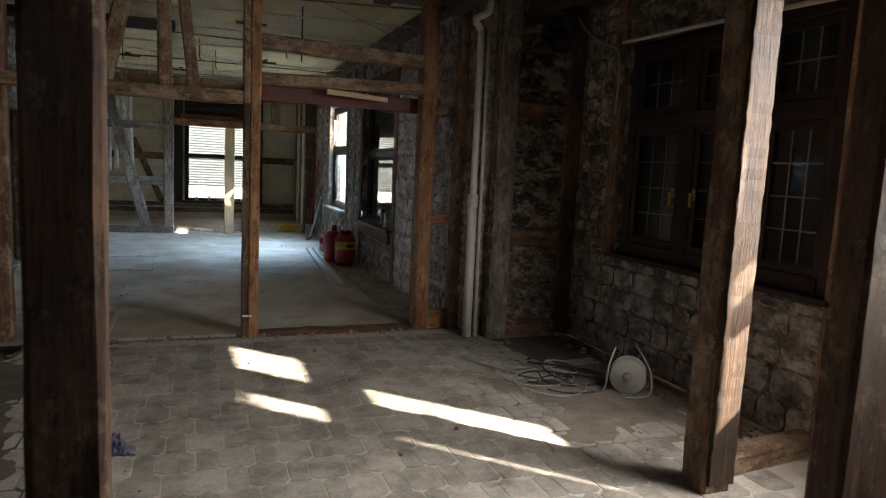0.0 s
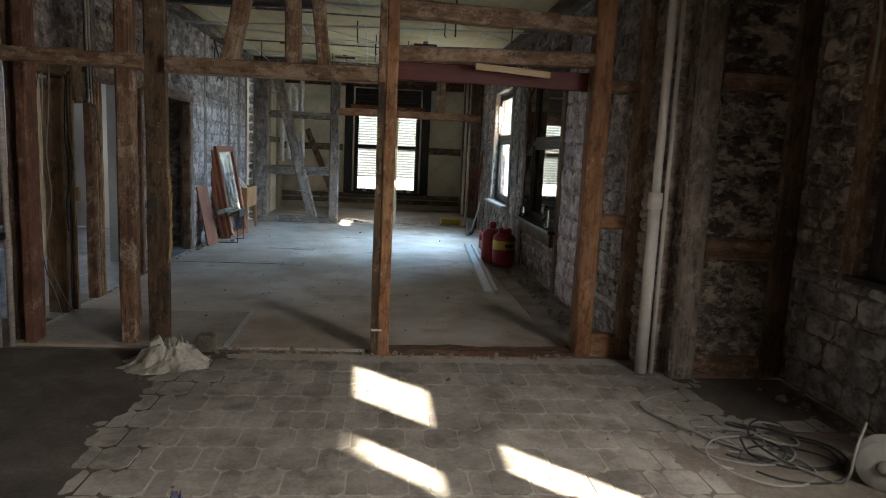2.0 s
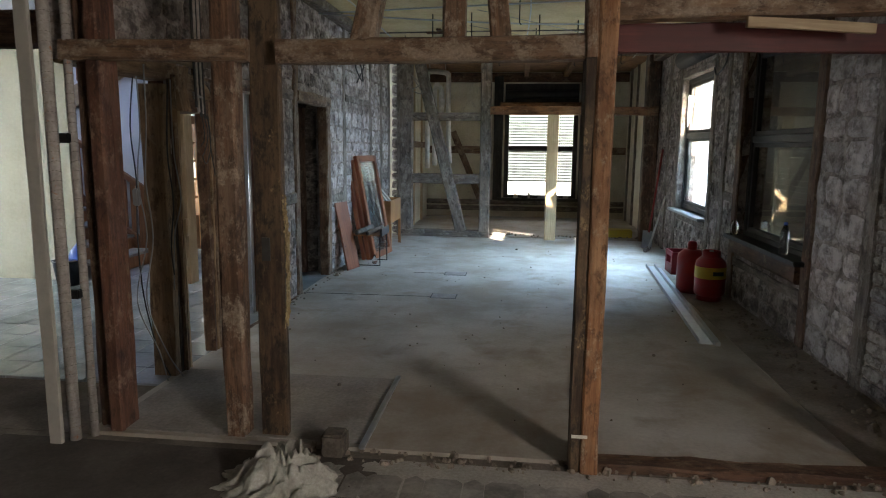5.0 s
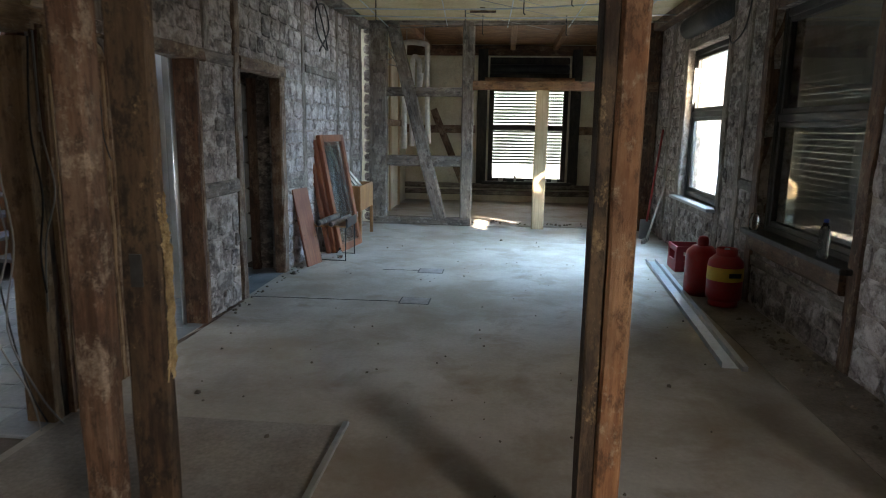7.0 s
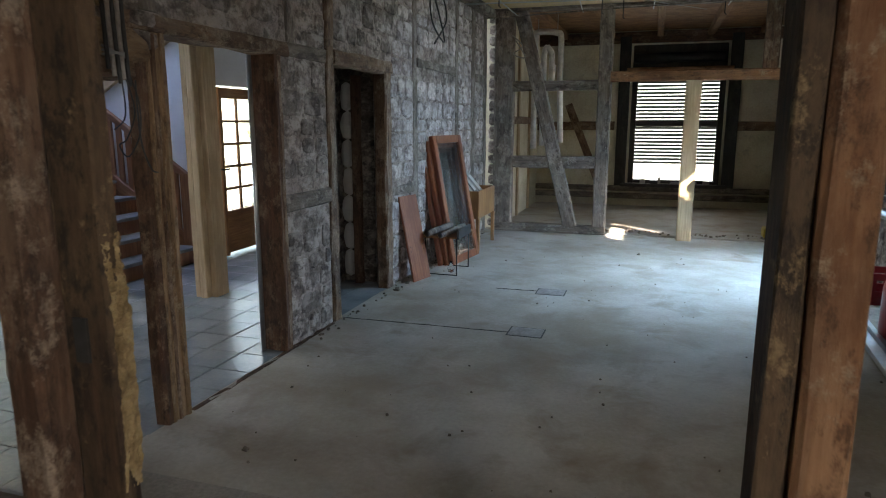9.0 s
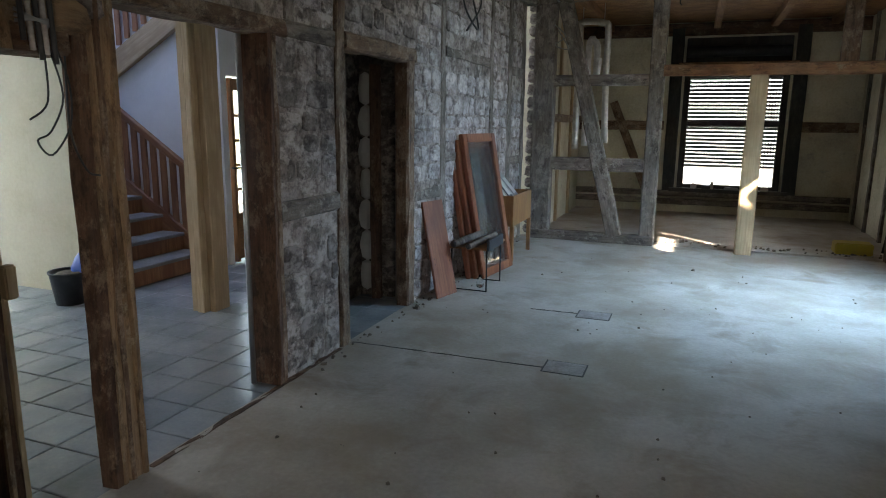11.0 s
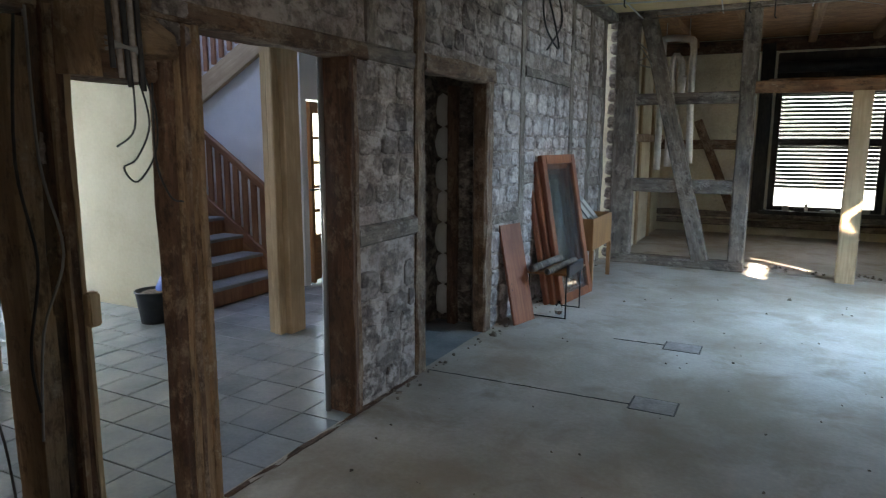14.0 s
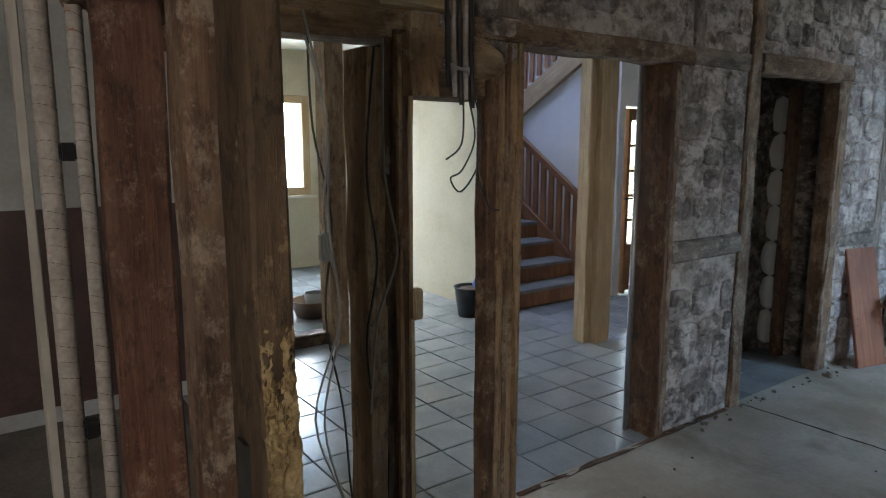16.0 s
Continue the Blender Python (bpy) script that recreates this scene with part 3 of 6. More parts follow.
backdrop = structure("backdrop", box(-9.9, -9.8, 5.0, 12.0, -0.6, 4.5), DAY, "plain pale daylight haze outside the side window", "backdrop")
wall_side_south = structure("wall_side_south", boxes((-8.25, -4.56, 4.8, 4.9, 0, 2.9)), BEIGE, "plain cream wall of the side room", "wall")
wall_store_skin = structure("wall_store_skin", boxes((-2.86, -2.842, 9.15, 10.62, 0, 2.74), (-2.842, LX - 0.17, 9.15, 9.168, 0, 2.74)), OLD_WHITE, "greyish painted hallway side of the small store", "wall")
# Store walls take the darkest mortar throughout.
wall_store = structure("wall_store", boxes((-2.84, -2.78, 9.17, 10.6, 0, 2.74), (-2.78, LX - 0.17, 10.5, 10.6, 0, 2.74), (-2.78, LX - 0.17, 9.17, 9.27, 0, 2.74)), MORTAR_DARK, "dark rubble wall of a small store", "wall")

# east wall of the hall
W1 = (10.95, 12.50, 0.72, 2.52)
W2 = (8.10, 9.78, 0.66, 2.56)
wall_east = structure("wall_east", boxes(
    (RX + 0.012, RX + 0.26, 5.45, W2[0], 0, H_CEIL), (RX + 0.012, RX + 0.26, W2[1], W1[0], 0, H_CEIL), (RX + 0.012, RX + 0.26, W1[1], 14.2, 0, H_CEIL),
    (RX + 0.012, RX + 0.26, W2[0], W2[1], 0, W2[2]), (RX + 0.012, RX + 0.26, W2[0], W2[1], W2[3], H_CEIL),
    (RX + 0.012, RX + 0.26, W1[0], W1[1], 0, W1[2]), (RX + 0.012, RX + 0.26, W1[0], W1[1], W1[3], H_CEIL)), MORTAR, "rough masonry wall with timber posts and two windows", "wall")
TIMBER_E = [(7.05, 7.2, 0, H_CEIL), (7.95, 8.10, 0, H_CEIL), (9.78, 9.93, 0, H_CEIL), (10.28, 10.44, 0, H_CEIL), (10.80, 10.95, 0, H_CEIL), (12.50, 12.66, 0, H_CEIL), (13.2, 13.34, 0, H_CEIL),
            (8.10, 9.78, 0.50, 0.66), (8.10, 9.78, 2.56, 2.72), (10.95, 12.5, 2.52, 2.62), (10.95, 12.5, 0.58, 0.70), (9.93, 10.28, 1.0, 1.1), (8.1, 9.78, 0.36, 0.44)]
for i, (y0, y1, z0, z1) in enumerate(TIMBER_E):
    m = OAK_GREY if i not in (7, 8, 1, 2) else OAK_DARK
    xc = RX - 0.008 + 0.06
    if z1 - z0 > y1 - y0:
        beam("stud", (xc, (y0 + y1) / 2, z0), (xc, (y0 + y1) / 2, z1), 0.12, y1 - y0, m, wall_east, rough=0.007)
    else:
        beam("rail", (xc - (0.04 if i == 7 else 0), y0, (z0 + z1) / 2), (xc - (0.04 if i == 7 else 0), y1, (z0 + z1) / 2), 0.12, z1 - z0, m, wall_east, rough=0.007)

# far bay
FW = (-0.35, 1.26, 0.44, 2.95)
wall_far = structure("wall_far", boxes((-2.5, FW[0], FAR, FAR + 0.25, 0, 3.3), (FW[1], 2.6, FAR, FAR + 0.25, 0, 3.3), (FW[0], FW[1], FAR, FAR + 0.25, 0, FW[2]), (FW[0], FW[1], FAR, FAR + 0.25, FW[3], 3.3)), PLASTER, "stained cream plaster wall between exposed timbers", "wall")
wall_bay_west = structure("wall_bay_west", boxes((LX - 0.1, LX + 0.16, 14.2, FAR, 0, 3.3)), PLASTER, "cream plaster side wall of the bay", "wall")
wall_bay_east = structure("wall_bay_east", boxes((RX + 0.04, RX + 0.3, 14.2, FAR, 0, 3.3)), PLASTER, "cream plaster side wall with timber strips", "wall")
for x0, x1, z in ((-2.08, FW[0] - 0.28, 1.50), (FW[1] + 0.2, 2.3, 1.50)):
    beam("rail", (x0, FAR - 0.015, z), (x1, FAR - 0.015, z), 0.06, 0.16, OAK, wall_far)
for z in (0.20, 0.34):
    beam("rail", (-2.08, FAR - 0.02 - z * 0.1, z), (2.3, FAR - 0.02 - z * 0.1, z), 0.08, 0.10, OAK_GREY, wall_far)
beam("rail", (-2.08, FAR - 0.02, 3.08), (2.3, FAR - 0.02, 3.08), 0.08, 0.2, OAK_DARK, wall_far)
for x in (FW[0] - 0.14, FW[1] + 0.14):
    beam("stud", (x, FAR - 0.03, 0.3), (x, FAR - 0.03, 3.1), 0.2, 0.09, WINDOW_DARK, wall_far)
beam("brace", (-1.5, FAR - 0.02, 1.9), (-0.85, FAR - 0.02, 0.35), 0.14, 0.05, OAK, wall_far)
for y in (14.6, 15.5, 16.4, 17.2):
    beam("stud", (RX + 0.03, y, 0.0), (RX + 0.03, y, 3.2), 0.05, 0.09, OAK_GREY, wall_bay_east)
for y in (14.7, 15.6, 16.6):
    beam("stud", (LX + 0.17, y, 0.0), (LX + 0.17, y, 3.2), 0.05, 0.11, PINE, wall_bay_west)
beam("rail", (LX + 0.18, 14.2, 1.6), (LX + 0.18, 17.5, 1.6), 0.05, 0.12, OAK, wall_bay_west)
bay_joists = timber_set("bay_joists", "rough pine ceiling joists under the bay boards", (0, 14.2, 3.1))
for x in (-1.6, -0.75, 0.1, 0.95, 1.8):
    beam("joist", (x, 14.2, 3.14), (x, FAR, 3.14), 0.11, 0.12, BOARD, bay_joists)

# front room shell
wall_front_east = structure("wall_front_east", boxes(
    (3.25, 3.55, 2.62, 5.6, 0, 0.84), (3.25, 3.55, 4.66, 5.6, 0.84, 3.1), (3.25, 3.55, 2.62, 4.66, 2.56, 3.1), (3.25, 3.55, 2.56, 2.62, 0, 3.1),
    # Thin boxes out of view mask the sun into its floor and post patches.
    (3.25, 3.55, -2.2, 0.70, 0, 3.1), (3.25, 3.29, 0.70, 2.56, 0, 1.11), (3.25, 3.29, 0.70, 2.56, 2.55, 3.1), (3.25, 3.29, 0.70, 1.14, 1.11, 2.55), (3.25, 3.29, 1.20, 1.375, 1.11, 1.88), (3.25, 3.29, 1.42, 1.72, 1.56, 1.70),
    (3.25, 3.29, 2.03, 2.49, 1.11, 1.88), (3.25, 3.29, 2.52, 2.56, 1.11, 1.88), (3.25, 3.29, 1.13, 2.56, 1.88, 2.15), (3.25, 3.29, 1.41, 1.88, 2.15, 2.55)), MORTAR_DARK, "sooty stone wall with whitewash remains under a window, slotted out of view to shape the sun", "wall")
wall_front_south = structure("wall_front_south", boxes((-4.56, 3.55, -2.4, -2.2, 0, 3.1)), MORTAR, "plain rough wall at the start of the walk", "wall")
PANEL_Y = 5.30
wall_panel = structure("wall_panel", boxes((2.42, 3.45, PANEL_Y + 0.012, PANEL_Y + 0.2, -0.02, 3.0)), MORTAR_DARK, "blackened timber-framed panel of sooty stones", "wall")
for x0, x1, z0, z1, m in ((2.42, 2.60, -0.02, 2.98, OAK_GREY), (3.08, 3.25, -0.02, 2.98, OAK_CHAR_SHADE)):
    post("stud", x0, x1, PANEL_Y - 0.015, PANEL_Y + 0.14, z0, z1, m, wall_panel)
for z0, z1 in ((1.98, 2.11), (0.84, 0.99), (-0.02, 0.16)):
    beam("rail", (2.60, PANEL_Y + 0.05, (z0 + z1) / 2), (3.08, PANEL_Y + 0.05, (z0 + z1) / 2), 0.12, z1 - z0, OAK_PLANK, wall_panel)

# ---- timber partition between front room and hall ----
partition = timber_set("timber_partition", "stripped half-timber partition of old brown posts and rails", (0.4, 5.8, 0))
post("post", -2.14, -2.065, 5.81, 5.975, -0.02, 2.98, OAK_RED, partition)
post("post", -1.493, -1.375, 5.837, 5.95, -0.02, 2.98, OAK_PLANK, partition)
post("post", -1.305, -1.158, 5.872, 5.935, -0.02, 2.98, OAK_CHAR_SHADE, partition)
post("post", 0.372, 0.455, 5.70, 5.84, -0.02, 3.0, OAK_WARM, partition)
# Shade of the turned post's side face, put into a darker strip.
post("post", 0.32, 0.370, 5.715, 5.84, -0.02, 1.95, OAK_CHAR_SHADE, partition, "shaded side face of the turned post, as a darker strip")
post("post", 0.32, 0.370, 5.70, 5.84, 1.95, 3.0, OAK, partition)
post("post", 1.87, 2.01, 5.76, 5.92, -0.02, 3.0, OAK_WARM, partition)
post("post", 2.20, 2.34, 5.70, 5.84, -0.02, 3.0, OAK, partition)
beam("rail", (-2.25, 5.82, 2.01), (-1.30, 5.86, 2.01), 0.12, 0.10, OAK, partition)
beam("rail", (-1.14, 5.86, 2.0), (0.34, 5.78, 2.0), 0.13, 0.11, OAK, partition)
beam("rail", (0.44, 5.78, 2.16), (1.9, 5.85, 2.20), 0.13, 0.10, OAK, partition)
beam("rail", (0.44, 5.78, 2.46), (1.9, 5.85, 2.44), 0.13, 0.12, OAK, partition)
beam("rail", (1.98, 5.83, 2.02), (2.24, 5.80, 2.02), 0.10, 0.09, OAK, partition)
beam("rail", (1.98, 5.83, 1.03), (2.24, 5.80, 1.03), 0.10, 0.10, OAK_WARM, partition)
beam("panel_board", (1.97, 5.84, 0.07), (2.24, 5.80, 0.07), 0.06, 0.18, OAK_WARM, partition)
beam("strut", (-0.72, 5.84, 2.04), (-0.52, 5.84, 2.95), 0.11, 0.12, OAK, partition)
beam("strut", (-0.28, 5.83, 2.04), (-0.28, 5.83, 2.95), 0.10, 0.12, OAK, partition)
beam("strut", (-0.06, 5.82, 2.04), (-0.16, 5.82, 2.95), 0.09, 0.12, OAK, partition)
beam("top_plate", (-2.3, 5.84, 3.02), (2.5, 5.82, 3.02), 0.18, 0.16, OAK_DARK, partition)
beam("sill", (0.46, 5.80, -0.005), (1.87, 5.84, -0.005), 0.13, 0.05, OAK_DARK, partition, rough=0.012)
maroon = beam("maroon_lintel_board", (0.46, 5.90, 2.06), (1.9, 5.98, 2.06), 0.03, 0.13, RED_PAINT_BOARD)
tagged(maroon, "dark red painted lintel board behind the rail", "board")

front_frame = timber_set("front_timber_frame", "free-standing old posts with a floor sill in the front room", (2.37, 2.45, 0))
sunpost = beam("post", (2.345, 2.47, -0.02), (2.33, 2.45, 2.98), 0.17, 0.17, OAK, front_frame, rough=0.006)
beam("split_face", (2.35, 2.378, 0.03), (2.335, 2.358, 2.98), 0.15, 0.03, SPLIT, front_frame, "splintered pale wood face", rough=0.003, seg=60)
beam("sill", (2.44, 2.56, 0.03), (3.25, 2.66, 0.03), 0.15, 0.13, OAK, front_frame)
post("post", -0.352, -0.205, 1.48, 1.60, -0.02, 2.98, OAK_DARK, front_frame)
post("post", 1.97, 2.55, 1.48, 1.62, -0.02, 2.98, OAK_DARK, front_frame)

# ---- far partition ----
far_frame = timber_set("far_timber_partition", "grey plaster-smeared half-timber partition with a diagonal brace", (-0.5, 14.1, 0))
post("post", -2.12, -1.84, 14.04, 14.18, 0, 3.1, OAK_GREY, far_frame)
post("post", -0.67, -0.49, 14.03, 14.18, 0, 3.1, OAK_GREY, far_frame)
post("post", 2.06, 2.28, 14.03, 14.18, 0, 3.1, OAK_DARK, far_frame)
beam("rail", (-1.84, 14.1, 2.07), (-0.67, 14.1, 2.07), 0.12, 0.14, OAK_GREY, far_frame)
beam("rail", (-1.84, 14.1, 1.01), (-0.67, 14.1, 1.01), 0.12, 0.17, OAK_GREY, far_frame)
beam("sill", (-2.1, 14.08, 0.06), (-0.49, 14.08, 0.06), 0.16, 0.12, OAK_GREY, far_frame)
beam("brace", (-1.74, 14.06, 3.05), (-0.98, 14.06, 0.10), 0.19, 0.12, OAK_GREY, far_frame)
beam("top_plate", (-2.2, 14.12, 3.14), (2.3, 14.12, 3.14), 0.18, 0.12, OAK_GREY, far_frame)
header = beam("rail", (-0.5, 14.02, 2.17), (2.25, 14.02, 2.17), 0.10, 0.14, OAK_WARM, far_frame)
prop = tagged(post("timber_prop", 0.46, 0.65, 13.88, 13.98, 0.0, 2.10, PINE, rough=0.003), "fresh pale pine prop under the far rail", "timber prop")
hang = timber_set("hanging_stud", "short brown stud hanging from the ceiling beam", (1.45, 14.0, 2.24))
post("stud", 1.36, 1.54, 13.98, 14.10, 2.24, 3.1, OAK, hang)


# ---- windows ----
def sash_window(name, way, y0, y1, z0, z1, plane, material, transom, label, lights=1, bar=0.07):
    """An upright window in an east wall: outer frame, transom, two sashes with panes."""
    w = thing(name, (plane, (y0 + y1) / 2, z0), label, "window", kind="structure")
    d = 0.08
    for a, b in ((y0, y0 + bar), (y1 - bar, y1)):
        post("window_frame", plane - d / 2, plane + d / 2, a, b, z0, z1, material, w, rough=0.002)
    for z in (z0 + bar / 2, transom, z1 - bar / 2):
        beam("window_frame", (plane, y0 + bar, z), (plane, y1 - bar, z), d, bar, material, w, rough=0.002)
    for za, zb in ((z0 + bar, transom - bar / 2), (transom + bar / 2, z1 - bar)):
        for a, b in ((y0 + bar, y0 + bar + 0.045), (y1 - bar - 0.045, y1 - bar)):
            post("sash", plane - 0.025, plane + 0.025, a, b, za, zb, material, w, rough=0.001)
        for z in (za + 0.022, zb - 0.022):
            beam("sash", (plane, y0 + bar + 0.045, z), (plane, y1 - bar - 0.045, z), 0.05, 0.045, material, w, rough=0.001)
        pane = part("pane", box(plane + 0.002, plane + 0.006, y0 + bar + 0.03, y1 - bar - 0.03, za + 0.03, zb - 0.03), CLEAR, w)
        pane.visible_shadow = False
    return w


window_1 = sash_window("window_1", "-x", W1[0], W1[1], W1[2], W1[3], RX + 0.12, WINDOW_DARK, 1.74, "dark wooden window with bright milky film behind its panes")
sill_1 = part("window_sill", box(RX - 0.10, RX + 0.13, W1[0] - 0.05, W1[1] + 0.06, 0.685, 0.72, 0.006), plain("grey_sill_paint", (0.34, 0.34, 0.34), 0.4), window_1)
film_bm = bmesh.new()
fv = [film_bm.verts.new(p) for p in ((RX + 0.235, W1[0], 0.74), (RX + 0.235, W1[1], 0.74), (RX + 0.235, W1[1], 1.45), (RX + 0.235, W1[1] - 0.62, 2.33), (RX + 0.235, W1[0], 2.33))]
film_bm.faces.new(fv)
film = part("plastic_film", film_bm, FILM, window_1, "milky plastic film")
flap_bm = bmesh.new()
fv = [flap_bm.verts.new(p) for p in ((RX + 0.06, W1[1] - 0.12, 2.30), (RX + 0.07, W1[1] - 0.42, 2.26), (RX + 0.05, W1[1] - 0.30, 1.95), (RX + 0.06, W1[1] - 0.14, 1.86))]
flap_bm.faces.new(fv)
part("film_flap", flap_bm, FILM, window_1, "torn curling corner of film")

window_2 = sash_window("window_2", "-x", W2[0], W2[1], W2[2], W2[3], RX + 0.12, WINDOW_DARK, 1.66, "dark wooden window with its shutter closed outside")
tagged(part("window_ledge", box(RX - 0.09, RX + 0.1, W2[0] - 0.08, W2[1] + 0.08, 0.645, 0.685, 0.006), WINDOW_DARK, window_2), "dusty dark wooden ledge")


def roller_shutter(name, way, plane, a, b, z0, z1, label, pitch=0.052, gap=0.013):
    s = thing(name, ((a + b) / 2, plane, z0) if way == "y" else (plane, (a + b) / 2, z0), label, "roller shutter")
    z = z0
    if way == "y":
        me = mesh_of("slat", box(-(b - a) / 2, (b - a) / 2, -0.006, 0.006, 0, pitch - gap, 0.003), SHUTTER)
    else:
        me = mesh_of("slat", box(-0.006, 0.006, -(b - a) / 2, (b - a) / 2, 0, pitch - gap, 0.003), SHUTTER)
    while z < z1:
        put("slat", me, s, Matrix.Translation(((a + b) / 2, plane, z) if way == "y" else (plane, (a + b) / 2, z)))
        z += pitch
    if gap > 0.005:
        n = int((b - a) / 0.043)
        part("slat_links", boxes(*[(a + 0.043 * k, a + 0.043 * k + 0.013, plane - 0.003, plane + 0.003, z0, z1) for k in range(n)]), SHUTTER, s)
    return s


roller_shutter("roller_shutter", "x", RX + 0.29, W2[0] - 0.2, W2[1] + 0.2, 0.5, 2.75, "closed grey roller shutter outside the dark window", 0.052, 0.001)

# far window with a half-shut shutter
window_3 = thing("window_3", (0.45, FAR + 0.08, FW[2]), "black-brown framed far window with a shutter nearly down", "window", kind="structure")
for a, b in ((FW[0], FW[0] + 0.10), (FW[1] - 0.10, FW[1])):
    post("window_frame", a, b, FAR + 0.03, FAR + 0.12, FW[2], 2.42, WINDOW_DARK, window_3, rough=0.002)
for z, h in ((FW[2] + 0.03, 0.07), (1.54, 0.11), (2.36, 0.12)):
    beam("window_frame", (FW[0] + 0.10, FAR + 0.075, z), (FW[1] - 0.10, FAR + 0.075, z), 0.08, h, WINDOW_DARK, window_3, rough=0.002)
part("shutter_box", box(FW[0], FW[1], FAR + 0.02, FAR + 0.2, 2.43, FW[3], 0.01), WINDOW_DARK, window_3, "dark open shutter box")
tube("shutter_roll", [(FW[0] + 0.02, FAR - 0.02, 2.72), (FW[1] - 0.02, FAR - 0.02, 2.72)], 0.09, BLACK_PLASTIC, window_3, smooth_path=False, sides=16)
beam("shutter_box_board", (FW[0] - 0.1, FAR - 0.08, 2.50), (FW[1] + 0.1, FAR - 0.08, 2.50), 0.1, 0.09, OAK_WARM, window_3)
part("window_sill", box(FW[0] - 0.12, FW[1] + 0.12, FAR - 0.14, FAR + 0.05, FW[2] - 0.06, FW[2], 0.006), WINDOW_DARK, window_3)
for za, zb in ((FW[2] + 0.07, 1.49), (1.6, 2.3)):
    pn = part("pane", box(FW[0] + 0.1, FW[1] - 0.1, FAR + 0.072, FAR + 0.076, za, zb), CLEAR, window_3)
    pn.visible_shadow = False
roller_shutter("roller_shutter", "y", FAR + 0.17, FW[0] + 0.02, FW[1] - 0.02, 0.80, 2.42, "grey roller shutter let down with light between its slats", 0.064, 0.021)

# front room window with leaded glazing
window_4 = thing("window_4", (3.32, 3.6, 0.86), "red-brown wooden casement window with white glazing bars, colours darkened for shade", "window", kind="structure")
Y0, Y1 = 2.66, 4.64
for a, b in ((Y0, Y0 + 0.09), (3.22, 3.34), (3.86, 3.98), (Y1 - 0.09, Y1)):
    post("window_frame", 3.28, 3.37, a, b, 0.87, 2.54, WINDOW_SHADED, window_4, rough=0.002)
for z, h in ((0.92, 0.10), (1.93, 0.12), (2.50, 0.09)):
    beam("window_frame", (3.325, Y0 + 0.09, z), (3.325, Y1 - 0.09, z), 0.09, h, WINDOW_SHADED, window_4, rough=0.002)
# White bars greyed down to look shaded.
SHADED_BAR = plain("shaded_white_bar", (0.15, 0.15, 0.148), 0.5)
for a, b in ((Y0 + 0.09, 3.22), (3.34, 3.86), (3.98, Y1 - 0.09)):
    for za, zb, rows in ((0.97, 1.87, 4), (1.99, 2.45, 2)):
        pn = part("pane", box(3.322, 3.328, a, b, za, zb), CLEAR, window_4)
        for c, d in ((a, a + 0.05), (b - 0.05, b)):
            post("sash", 3.30, 3.345, c, d, za, zb, WINDOW_SHADED, window_4, rough=0.001)
        for z in (za + 0.025, zb - 0.025):
            beam("sash", (3.322, a + 0.05, z), (3.322, b - 0.05, z), 0.045, 0.05, WINDOW_SHADED, window_4, rough=0.001)
        for k in range(1, 3):
            y = a + 0.05 + (b - a - 0.1) * k / 3
            part("glazing_bar", box(3.317, 3.3215, y - 0.005, y + 0.005, za + 0.05, zb - 0.05), SHADED_BAR, window_4)
        for k in range(1, rows):
            z = za + 0.05 + (zb - za - 0.1) * k / rows
            part("glazing_bar", box(3.315, 3.3195, a + 0.05, b - 0.05, z - 0.005, z + 0.005), SHADED_BAR, window_4)
# Black backing so that the panes stay dark.
part("shutter_backing", box(3.44, 3.46, 2.6, 4.7, 0.80, 2.6), BLACK_PLASTIC, window_4, "closed shutter behind the panes, blackened to keep them dark")
part("window_sill", box(3.17, 3.29, Y0 - 0.08, Y1 + 0.06, 0.835, 0.87, 0.006), WINDOW_SHADED, window_4)
for y in (3.80, 4.02):
    part("handle", boxes((3.27, 3.285, y - 0.012, y + 0.012, 1.35, 1.43), (3.245, 3.262, y - 0.01, y + 0.01, 1.30, 1.40), (3.255, 3.275, y - 0.008, y + 0.008, 1.385, 1.40)), plain("brass", (0.55, 0.40, 0.14), 0.3, 0.9), window_4, "brass handle")
for y0, y1 in ((4.66, 4.78), (2.5, 2.62)):
    post("jamb_post", 3.20, 3.27, y0, y1, 0.0 if y0 < 3 else 0.84, 2.9, OAK, window_4)

# ---- hallway: stairs, post, doors ----
staircase = thing("staircase", (-5.0, 10.2, 0), "wooden staircase with grey treads and brown slatted balustrade", "staircase")
TREAD = surface("grey_tread", [(0.3, (0.17, 0.165, 0.16)), (0.6, (0.25, 0.245, 0.235))], 5, 50, 0.8, 0.1, 0.003)
for i in range(9):
    x = -4.80 - 0.27 * i
    z = 0.18 * (i + 1)
    part("riser", box(x - 0.02, x, 9.64, 10.80, z - 0.18, z - 0.035), STAIR_WOOD, staircase)
    part("tread", box(x - 0.29, x + 0.025, 9.64, 10.80, z - 0.035, z, 0.008), TREAD, staircase)
SLOPE = 0.18 / 0.27
beam("stringer", (-4.86, 10.84, 0.10), (-7.2, 10.84, 0.10 + 2.34 * SLOPE), 0.05, 0.26, STAIR_WOOD, staircase)
beam("handrail", (-4.92, 10.84, 0.98), (-7.2, 10.84, 0.98 + 2.28 * SLOPE), 0.06, 0.07, STAIR_WOOD, staircase, rough=0.001)
post("newel_post", -4.98, -4.80, 10.80, 10.88, 0.0, 1.0, STAIR_WOOD, staircase, rough=0.001)
for i in range(17):
    x = -5.06 - 0.125 * i
    z = 0.24 + (-4.86 - x) * SLOPE
    post("baluster", x - 0.035, x + 0.035, 10.825, 10.855, z, z + 0.68, STAIR_WOOD, staircase, rough=0.001)
